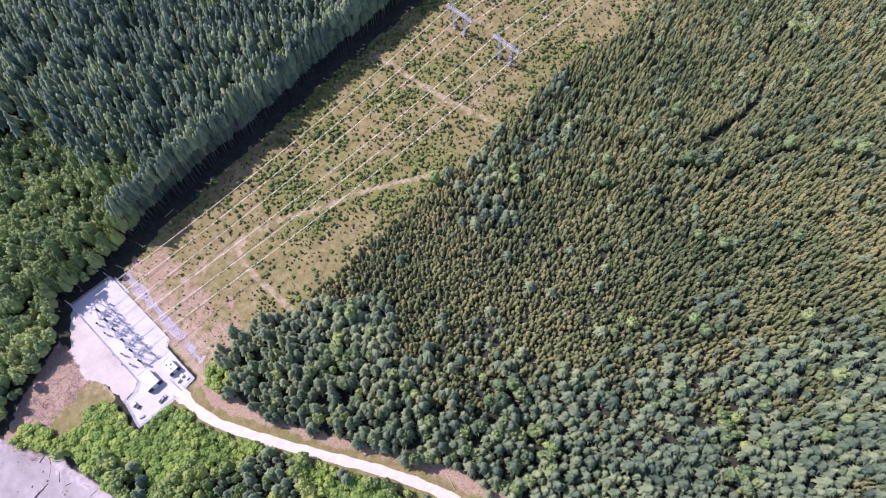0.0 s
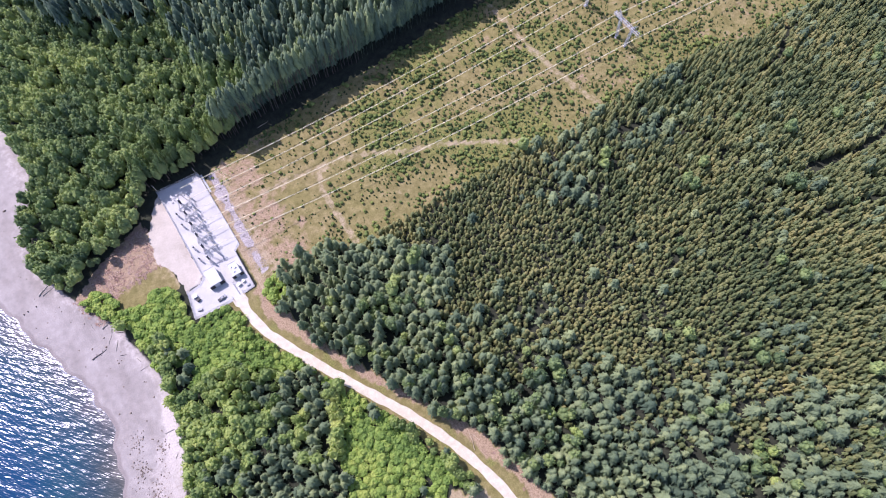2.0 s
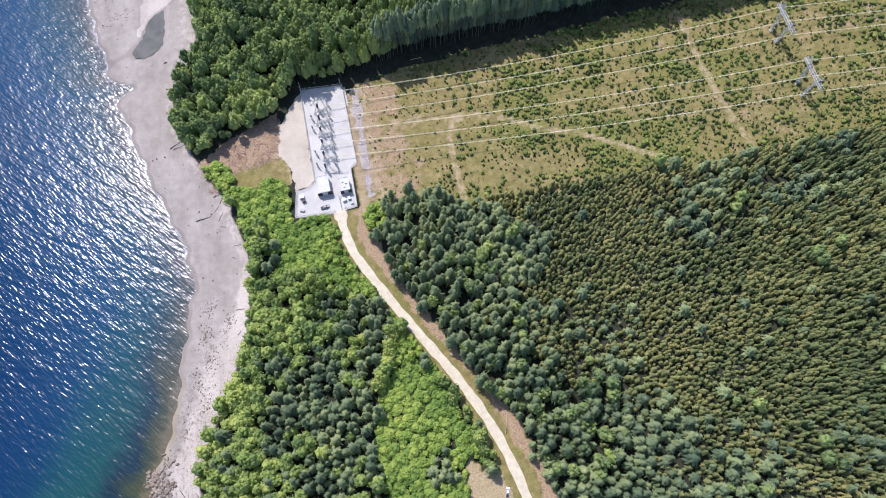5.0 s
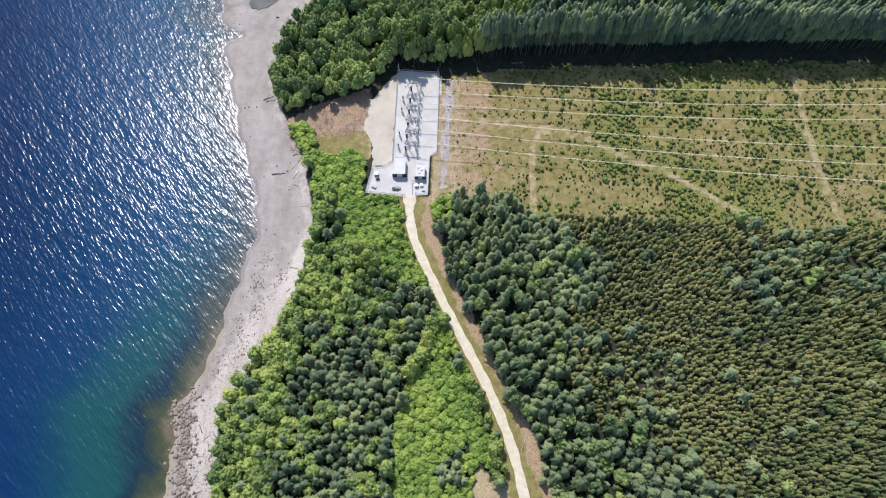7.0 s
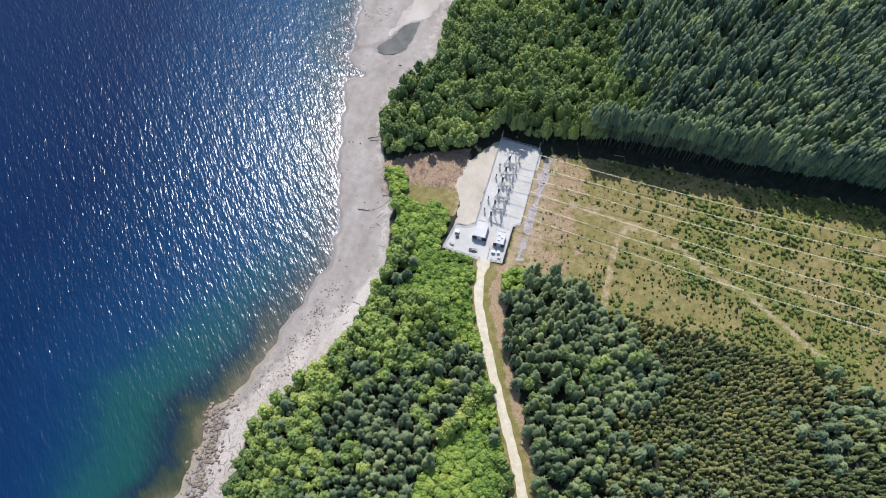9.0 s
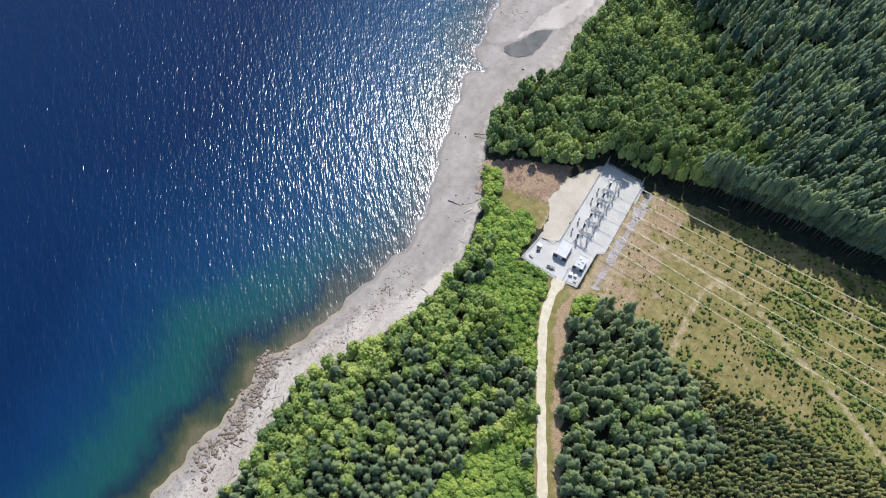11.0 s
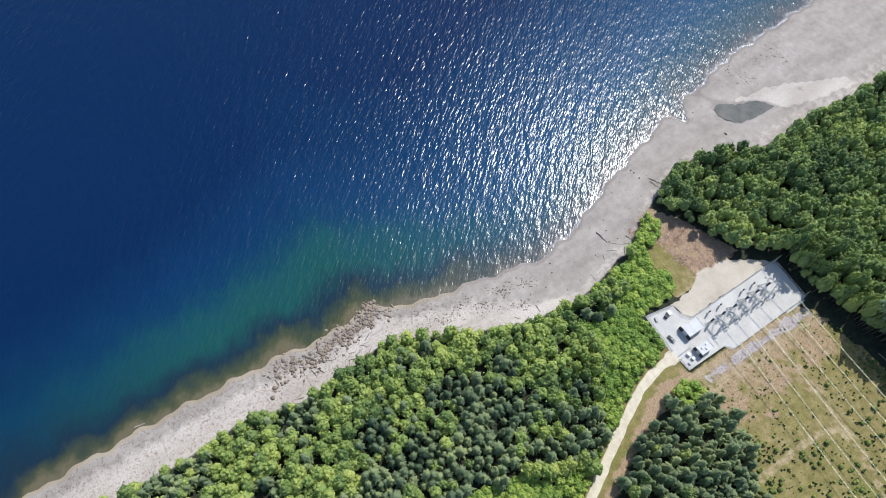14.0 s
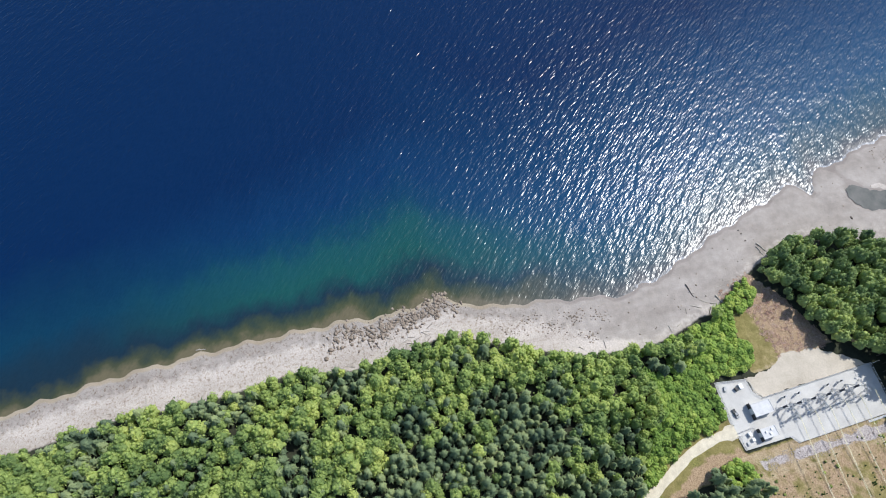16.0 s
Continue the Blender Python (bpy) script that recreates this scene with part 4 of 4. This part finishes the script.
def build_arrester(x, y, dark=True):
    name, lab = ("surge_arrester", "slim dark surge arrester on a steel post") if dark else ("post_insulator", "grey post insulator on a steel support")
    ob = thing(name, x, y, YARD_Z, lab, "insulator", "dark arresters in the yard" if dark else "grey insulators in the yard")
    bm = bmesh.new()
    box(bm, (1.3, 1.3, 0.3), (0, 0, 0.1), bevel=0.05)
    part("plinth", bm, M_CONCRETE, ob)
    bm = bmesh.new()
    lattice(bm, (0, 0, 0.2), (0, 0, 3.0), 0.35, 0.07, 4)
    box(bm, (1.1, 1.1, 0.12), (0, 0, 3.0))
    part("pedestal", bm, M_STEEL, ob)
    bm = bmesh.new()
    tall = 2.1 if dark else 3.6
    insulator(bm, 3.05, tall, 0.48)
    part("stack", bm, M_PORCELAIN if dark else M_STEEL, ob)
    bm = bmesh.new()
    rod(bm, (-0.55, 0, 3.15 + tall), (0.55, 0, 3.15 + tall), 0.14, sides=8)
    rod(bm, (0, -0.55, 3.15 + tall), (0, 0.55, 3.15 + tall), 0.14, sides=8)
    part("grading_ring", bm, M_STEEL, ob)


def tube(name, label, category, group, a, b, r, sag, material):
    ob = thing(name, *a, label, category, group)
    a, b = Vector(a), Vector(b)
    bm = bmesh.new()
    last = Vector((0, 0, 0))
    for k in range(1, 9):
        f = k / 8
        p = (b - a) * f - Vector((0, 0, 4 * sag * f * (1 - f)))
        rod(bm, last, p, r, sides=5)
        last = p
    part("cable", bm, material, ob)


BAYS = [35.6, 44.4, 53.2, 62.4, 70.9, 79.8]
for n, y in enumerate(BAYS):
    x = -2.4 + 0.045 * (y - 35)
    build_gantry(y + 2.3)
    build_termination(x, y)
    if n not in (2, 5):
        build_arrester(x - 5.0, y + 3.6)
    build_arrester(x + 6.2, y + 3.2, False)
    tube("jumper_cable", "thin grey jumper cable between insulators", "cable", "jumpers in the yard", (x, y, YARD_Z + 9.0), (x + 6.2, y + 3.2, YARD_Z + 6.8), 0.07, 0.5, M_STEEL)
    if n not in (2, 5):
        tube("jumper_cable", "thin grey jumper cable between insulators", "cable", "jumpers in the yard", (x, y, YARD_Z + 9.0), (x - 5.0, y + 3.6, YARD_Z + 5.25), 0.07, 0.5, M_STEEL)
    tube("jumper_cable", "thin grey jumper cable between insulators", "cable", "jumpers in the yard", (x + 6.2, y + 3.2, YARD_Z + 6.8), (GANTRY_X, y + 2.6, GANTRY_Z - 0.2), 0.07, 0.8, M_STEEL)


def build_shed(x, y, w, d, h, units, label):
    """A flat-roofed equipment building; its door side faces the gate."""
    ob = thing("equipment_building", x, y, YARD_Z, label, "building", "buildings in the yard")
    bm = bmesh.new()
    t = 0.25
    box(bm, (w, t, h), (0, d / 2 - t / 2, h / 2))
    box(bm, (t, d - 2 * t, h), (-w / 2 + t / 2, 0, h / 2))
    box(bm, (t, d - 2 * t, h), (w / 2 - t / 2, 0, h / 2))
    box(bm, (w, t, h), (0, -d / 2 + t / 2, h / 2))
    part("wall", bm, M_WALL, ob)
    bm = bmesh.new()
    box(bm, (w + 0.5, d + 0.5, 0.3), (0, 0, h + 0.15), bevel=0.06)
    part("roof", bm, M_ROOF, ob)
    for sx, sy, ww, dd in ((0, d / 2 + 0.15, w + 0.5, 0.2), (0, -d / 2 - 0.15, w + 0.5, 0.2), (w / 2 + 0.15, 0, 0.2, d + 0.1), (-w / 2 - 0.15, 0, 0.2, d + 0.1)):
        bm = bmesh.new()
        box(bm, (ww, dd, 0.25), (sx, sy, h + 0.42), bevel=0.03)
        part("parapet", bm, M_ROOF, ob)
    # doors nearly fill the gate-side wall; their dark colour paints its shade
    for k in range(2):
        dr = part("door", door_mesh(w * 0.44, h * 0.86), M_DARK, ob, "wide double door, darkened to show the wall in shade")
        dr.location = ((k - 0.5) * w * 0.92, -d / 2 - 0.03, h * 0.44)
        bm = bmesh.new()
        rod(bm, (0.3, -0.12, 0), (0.3, -0.12, 0.3), 0.03, sides=6)
        part("handle", bm, M_STEEL, dr)
    for ux, uy, us in units:
        bm = bmesh.new()
        box(bm, (us, us * 0.8, 0.7), (ux, uy, h + 0.65), bevel=0.06)
        part("roof_unit", bm, M_WHITE, ob, "white rooftop ventilation unit")


def door_mesh(w, h):
    bm = bmesh.new()
    box(bm, (w, 0.08, h), bevel=0.02)
    box(bm, (w * 0.4, 0.05, h * 0.8), (-w * 0.24, -0.04, 0), bevel=0.01)
    box(bm, (w * 0.4, 0.05, h * 0.8), (w * 0.24, -0.04, 0), bevel=0.01)
    return bm


build_shed(-5.6, 23.6, 6.8, 11.0, 4.6, [], "pale flat-roofed equipment building in the gravel yard")
build_shed(7.4, 21.0, 5.2, 8.4, 4.2, [(-1.2, 1.8, 1.1), (0.9, 0.4, 1.3), (-0.6, -1.8, 1.0)], "smaller grey building with white rooftop units")


def build_vehicle(x, y, turn, paint, label, name="pickup_truck", z=YARD_Z):
    ob = thing(name, x, y, z, label, "pickup truck", "", turn)
    bm = bmesh.new()
    box(bm, (5.4, 1.9, 0.75), (0, 0, 0.75), bevel=0.15)
    part("body", bm, paint, ob)
    bm = bmesh.new()
    made = bmesh.ops.create_cube(bm, size=1.0, matrix=Matrix.Translation((0.35, 0, 1.45)) @ Matrix.Diagonal((2.2, 1.75, 0.75, 1)))
    for v in made["verts"]:
        if v.co.z > 1.5:
            v.co.x = 0.3 + (v.co.x - 0.3) * 0.72
            v.co.y *= 0.86
    part("cab_window", bm, M_GLASS, ob)
    bm = bmesh.new()
    box(bm, (1.5, 1.5, 0.06), (0.3, 0, 1.85), bevel=0.03)
    part("cab_roof", bm, paint, ob)
    bm = bmesh.new()
    box(bm, (1.7, 1.55, 0.06), (-1.75, 0, 1.14))
    part("bed_liner", bm, M_DARK, ob)
    for wx in (-1.65, 1.7):
        for wy in (-0.88, 0.88):
            bm = bmesh.new()
            rod(bm, (wx, wy - 0.12, 0.38), (wx, wy + 0.12, 0.38), 0.38, sides=14)
            wheel = part("wheel", bm, M_DARK, ob)
            bm = bmesh.new()
            rod(bm, (wx, wy - 0.13, 0.38), (wx, wy + 0.13, 0.38), 0.2, sides=10)
            part("rim", bm, M_STEEL, wheel)
    for wy in (-0.7, 0.7):
        bm = bmesh.new()
        box(bm, (0.08, 0.3, 0.16), (2.69, wy, 0.85))
        part("headlight", bm, M_WHITE, ob)


build_vehicle(-7.4, 9.8, 8, M_GREYPAINT, "dark grey pickup truck parked inside the gate")
build_vehicle(61.5, -176.5, 70, M_WHITE, "white pickup truck parked on the gravel clearing", z=4.1)


def build_cabinet(x, y, w, d, h, paint, label, turn=0):
    ob = thing("equipment_cabinet", x, y, YARD_Z, label, "cabinet", "", turn)
    bm = bmesh.new()
    box(bm, (w + 0.4, d + 0.4, 0.2), (0, 0, 0.08))
    part("plinth", bm, M_CONCRETE, ob)
    bm = bmesh.new()
    box(bm, (w, d, h), (0, 0, 0.18 + h / 2), bevel=0.05)
    part("body", bm, paint, ob)
    bm = bmesh.new()
    box(bm, (w + 0.15, d + 0.15, 0.08), (0, 0, 0.22 + h), bevel=0.02)
    part("lid", bm, paint, ob)
    for k in (-1, 1):
        bm = bmesh.new()
        box(bm, (w * 0.44, 0.05, h * 0.8), (k * w * 0.24, -d / 2 - 0.02, 0.18 + h / 2), bevel=0.01)
        part("door", bm, paint, ob)


build_cabinet(-20.4, 19.5, 2.6, 2.0, 1.8, M_WHITE, "white equipment cabinet in the yard corner")
build_cabinet(-19.6, 16.6, 2.2, 1.5, 1.5, M_DARK, "dark equipment cabinet beside a white one", 20)
build_cabinet(-21.6, 10.6, 2.6, 1.2, 0.9, M_CONCRETE, "low grey cabinet near the yard fence", -20)
build_cabinet(5.2, 11.8, 2.2, 1.6, 1.7, M_WHITE, "white transformer box by the gate", 10)
build_cabinet(8.4, 12.4, 1.6, 1.6, 1.5, M_WHITE, "small white transformer box by the gate")
build_cabinet(9.6, 9.0, 1.8, 1.2, 0.8, M_CONCRETE, "low grey box by the gate")


def build_fence(line, label):
    """Chain-link fence: posts, top rail and wire strands along a line."""
    ob = thing("chain_link_fence", line[0][0], line[0][1], YARD_Z, label, "fence")
    o = Vector((line[0][0], line[0][1], 0))
    post = bmesh.new()
    rod(post, (0, 0, -0.3), (0, 0, 2.5), 0.06, sides=6)
    rod(post, (0, 0, 2.5), (0, 0, 2.58), 0.08, 0.02, 6)
    pm = bpy.data.meshes.new("post")
    post.to_mesh(pm)
    post.free()
    pm.materials.append(M_STEEL)
    for a, b in zip(line, line[1:]):
        a, b = Vector((*a, 0)), Vector((*b, 0))
        n = max(1, round((b - a).length / 3.0))
        for k in range(n):
            p = new("post", pm)
            p.parent = ob
            p.location = a.lerp(b, k / n) - o
        for nm, z, r in (("top_rail", 2.4, 0.05), ("bottom_rail", 0.1, 0.03)):
            bm = bmesh.new()
            rod(bm, a - o + Vector((0, 0, z)), b - o + Vector((0, 0, z)), r, sides=5)
            part(nm, bm, M_STEEL, ob)
        bm = bmesh.new()
        for k in range(14):
            z = 0.22 + k * 0.155
            rod(bm, a - o + Vector((0, 0, z)), b - o + Vector((0, 0, z)), 0.012, sides=3)
        part("wire_mesh", bm, M_STEEL, ob)


inset = [(x * 0.985, 4.9 + (y - 4.9) * 0.992 + 0.3) for x, y in PAD]
build_fence([(-2.2, 5.2)] + [inset[k] for k in (6, 7, 8, 9, 0, 1, 2, 3, 4)] + [(5.0, 5.9)], "galvanised chain-link fence round the gravel yard")
build_fence([(2.6, 6.2), (2.2, 15.0), (4.4, 15.6)], "low chain-link fence round the transformer boxes")


def build_gate():
    ob = thing("yard_gate", 1.3, 5.5, YARD_Z, "open galvanised double gate at the road", "gate")
    for sx, turn in ((-3.2, 100), (3.2, 80)):
        m = pose(sx, 0, 0, 0, 0, turn)
        bm = bmesh.new()
        for z in (0.15, 1.2, 2.2):
            rod(bm, m @ Vector((0, 0, z)), m @ Vector((3.0, 0, z)), 0.04, sides=5)
        for k in range(4):
            rod(bm, m @ Vector((k, 0, 0.15)), m @ Vector((k, 0, 2.2)), 0.03, sides=5)
        part("gate_leaf", bm, M_STEEL, ob)
        bm = bmesh.new()
        rod(bm, (sx, 0, -0.2), (sx, 0, 2.6), 0.09, sides=8)
        part("gate_post", bm, M_STEEL, ob)


build_gate()


def build_light_pole(x, y):
    ob = thing("yard_mast", x, y, YARD_Z, "tall slim steel mast at the yard fence", "mast", "masts round the yard")
    bm = bmesh.new()
    rod(bm, (0, 0, 0), (0, 0, 11), 0.16, 0.08, 8)
    part("pole", bm, M_STEEL, ob)
    bm = bmesh.new()
    box(bm, (0.9, 0.9, 0.4), (0, 0, 0.1), bevel=0.05)
    part("footing", bm, M_CONCRETE, ob)


build_light_pole(-9.4, 96.5)
build_light_pole(16.9, 94.2)

# ditch kerb at the yard's corner
bm = bmesh.new()
box(bm, (1.3, 15, 0.5), (18.9, 86.5, 4.0), bevel=0.08)
tagged(part("drain_kerb", bm, M_CONCRETE), "pale concrete drain kerb beside the yard", "kerb")


# ---- rocks, riprap, driftwood ----
def rock_shape(r):
    v = ICO_V * (1 + r.uniform(-0.3, 0.3, (len(ICO_V), 1)))
    return v * (1, r.uniform(0.5, 1), r.uniform(0.3, 0.55))


def rocks(name, x, y, size, material, label, r):
    vs, fs = [], []
    z = height(x, y)
    for n in range(len(x)):
        v = rock_shape(r) * size[n]
        a = r.uniform(0, 6.28)
        ca, sa = math.cos(a), math.sin(a)
        v = np.stack([v[:, 0] * ca - v[:, 1] * sa + x[n], v[:, 0] * sa + v[:, 1] * ca + y[n], v[:, 2] + z[n] + size[n] * 0.1], 1)
        vs.append(v)
        fs.append(ICO_F + n * len(ICO_V))
    me = mesh_from(name, np.concatenate(vs), np.concatenate(fs), material)
    return tagged(new(name, me), label, "rocks", "", "stuff")


rr = np.random.default_rng(5)
n = 2600
ry = rr.uniform(12, 92, n)
rx = 23.4 + (ry - 50) * 0.035 + np.clip(rr.normal(0, 1.9, n), -3.4, 3.4) + 0.5 * np.sin(ry * 0.17)
rocks("riprap", rx, ry, 0.07 + 0.28 * rr.uniform(0, 1, n) ** 2, M_RIPRAP, "strip of grey-pink riprap stones in the ditch", rr)
n = 900
t_ = rr.uniform(0, 1, n) ** 1.3
ry = -124 - 75 * t_ + rr.normal(0, 5, n)
rx = shore_x(ry) + 4 + 13 * t_ * rr.uniform(0.3, 1, n) + rr.normal(0, 3.5, n)
rocks("shore_boulders", rx, ry, rr.uniform(0.2, 1.0, n) ** 2.2 * 1.6, M_ROCK, "brown weathered boulders at the shore point", rr)
n = 1100
ry = rr.uniform(-380, -60, n)
f_ = rr.uniform(0.05, 1.0, n)
rx = shore_x(ry) + (lerp(ry, GREEN) - shore_x(ry)) * f_
rocks("beach_stones", rx, ry, rr.uniform(0.1, 0.34, n), M_RIPRAP, "scattered grey stones on the pebble beach", rr)
n = 170
ry = np.concatenate([rr.normal(-75, 14, 90), rr.uniform(-40, 230, 80)])
f_ = rr.uniform(0.15, 0.8, n)
for c in range(14):
    m = int(rr.integers(18, 40))
    ry = np.concatenate([ry, rr.normal(rr.uniform(-110, -20) if c < 9 else rr.uniform(185, 230), 3.5, m)])
    f_ = np.concatenate([f_, np.clip(rr.normal(rr.uniform(0.3, 0.75) if c < 9 else rr.uniform(0.12, 0.32), 0.06, m), 0.05, 0.95)])
n = len(ry)
rx = shore_x(ry) + (lerp(ry, GREEN) - shore_x(ry)) * f_
rocks("dark_beach_rocks", rx, ry, rr.uniform(0.15, 0.65, n), M_ROCK, "dark weedy rocks scattered on the grey beach", rr)


def build_log(x, y, length, r, turn, material, label, branch=True):
    ob = thing("driftwood_log", x, y, ground_at(x, y) + r * 0.7, label, "log", "", turn)
    bm = bmesh.new()
    last = Vector((-length / 2, 0, 0))
    for k in range(1, 6):
        p = Vector((-length / 2 + length * k / 5, 0.02 * length * math.sin(k * 1.3), 0.02 * k))
        rod(bm, last, p, r * (1.1 - 0.1 * k), r * (1.0 - 0.1 * k), 7)
        last = p
    part("stem", bm, material, ob)
    if branch:
        for k in range(3):
            bm = bmesh.new()
            rod(bm, (-length * 0.2 + k * length * 0.2, 0, 0), (-length * 0.1 + k * length * 0.2, (-1) ** k * length * 0.16, 0.3), r * 0.4, r * 0.15, 5)
            part("branch", bm, material, ob)


LOGS = [(-83, 20, 9.5, 0.3, 7, M_DARKLOG, "dark wet drift log lying on the beach"), (-95, 76.5, 10, 0.35, 27, M_LOG, "bleached drift log against the bushes"),
        (-93.5, 74, 8, 0.25, 12, M_LOG, "grey drift log beside a larger one"), (-137, -273, 6, 0.3, 80, M_LOG, "bleached drift log at the waterline"),
        (-114.5, -307, 6, 0.25, 0, M_LOG, "pale drift log across the pebble beach"), (-73, 34, 5, 0.4, 15, M_LOG, "white drift log at the foot of the bank"),
        (-71, 30, 4, 0.35, 70, M_LOG, "short white drift log at the foot of the bank"), (-110, -165, 7, 0.3, 60, M_LOG, "bleached drift log among the boulders"),
        (-107, -172, 5, 0.25, 20, M_DARKLOG, "dark drift log among the boulders"), (-118, -240, 5, 0.2, 75, M_LOG, "thin pale drift log on pebbles"),
        (-104, -148, 6, 0.3, 110, M_LOG, "pale drift log at the edge of the trees"), (-88, 108, 7, 0.3, 60, M_LOG, "white drift log beside the alders")]
for lg in LOGS:
    build_log(*lg)
# a jumble of drift logs among the boulders and along the foot of the bank
lr = np.random.default_rng(31)
for k in range(46):
    y = lr.uniform(-196, -132) if k < 26 else lr.uniform(-330, 60)
    f = lr.uniform(0.3, 0.95) if k < 26 else lr.uniform(0.78, 0.97)
    x = float(shore_x(y) + (lerp(y, GREEN) - shore_x(y)) * f)
    build_log(x, y, lr.uniform(2.5, 6.5), lr.uniform(0.14, 0.28), lr.uniform(0, 180), M_LOG if k % 4 else M_DARKLOG,
              "bleached drift log lying on the stony beach" if k % 4 else "dark wet drift log lying on the stony beach", False)
FELLED = [(27.5, 90, 8, 0.16, 150), (29.5, 87.5, 10, 0.17, 118), (31.5, 85.5, 9, 0.15, 95), (33.5, 84, 9, 0.16, 130), (35, 82, 6, 0.14, 70), (30, 81, 6, 0.14, 40),
          (70.7, -138, 7, 0.16, 80), (69.5, -143, 8, 0.16, 70), (72.5, -141, 6, 0.15, 110), (70.5, 105, 8, 0.18, 5), (28, 22, 4, 0.12, 60), (27, 17, 3, 0.12, 20)]
for x, y, ln, r_, tn in FELLED:
    build_log(x, y, ln, r_, tn, M_FELLED, "pale felled tree stem lying on cleared ground", False)
for x, y in ((-117.2, 66.5), (-111.4, 68.7), (-108.7, 69.2), (-103.3, 69.1)):
    ob = thing("old_piling", x, y, ground_at(x, y) - 0.2, "stump of an old dark piling on the beach", "piling", "old pilings on the beach")
    bm = bmesh.new()
    rod(bm, (0, 0, 0), (0.05, 0.03, 0.9), 0.42, 0.34, 9)
    part("stump", bm, M_DARKLOG, ob)
for x, y, sz in ((-97, 142, 1.4), (-78, 22, 0.8), (-144, -307, 0.9), (-141, -300, 0.8), (-127, -126, 1.5), (-129, -131, 1.1)):
    me = mesh_from("boulder", rock_shape(rr) * sz + (0, 0, sz * 0.2), ICO_F, M_ROCK)
    ob = new("boulder", me)
    ob.location = (x, y, ground_at(x, y))
    tagged(ob, "single dark boulder on the open beach", "boulder")


# tidal pool on the beach
def build_pool():
    bm = bmesh.new()
    ring = []
    level = max(ground_at(x, y) for x, y in POOL) * 0.5 + min(ground_at(x, y) for x, y in POOL) * 0.5
    for n in range(len(POOL)):
        p0, p1, p2, p3 = (Vector(POOL[(n + k) % len(POOL)]) for k in (-1, 0, 1, 2))
        for k in range(5):
            u = k / 5
            p = 0.5 * (2 * p1 + (p2 - p0) * u + (2 * p0 - 5 * p1 + 4 * p2 - p3) * u * u + (3 * p1 - p0 - 3 * p2 + p3) * u ** 3)
            ring.append(bm.verts.new((p.x + 0.5 * math.sin(5 * n + 2.1 * k), p.y + 0.5 * math.cos(3 * n + 1.7 * k), level + 0.12)))
    bm.faces.new(ring)
    mat, nt, b = nodes_of("pool_water", 0.06, 0, 0.5)
    nt.links.new(ramp(nt, noise_at(nt, 0.15, 3), [(0.3, (0.05, 0.06, 0.055)), (0.7, (0.11, 0.11, 0.10))]), b.inputs["Base Color"])
    bump(nt, b, noise_at(nt, 0.8, 2), 0.2, 0.1)
    return tagged(part("water", bm, mat), "shallow grey-green tidal pool on the beach", "tidal pool", "", "structure")


build_pool()
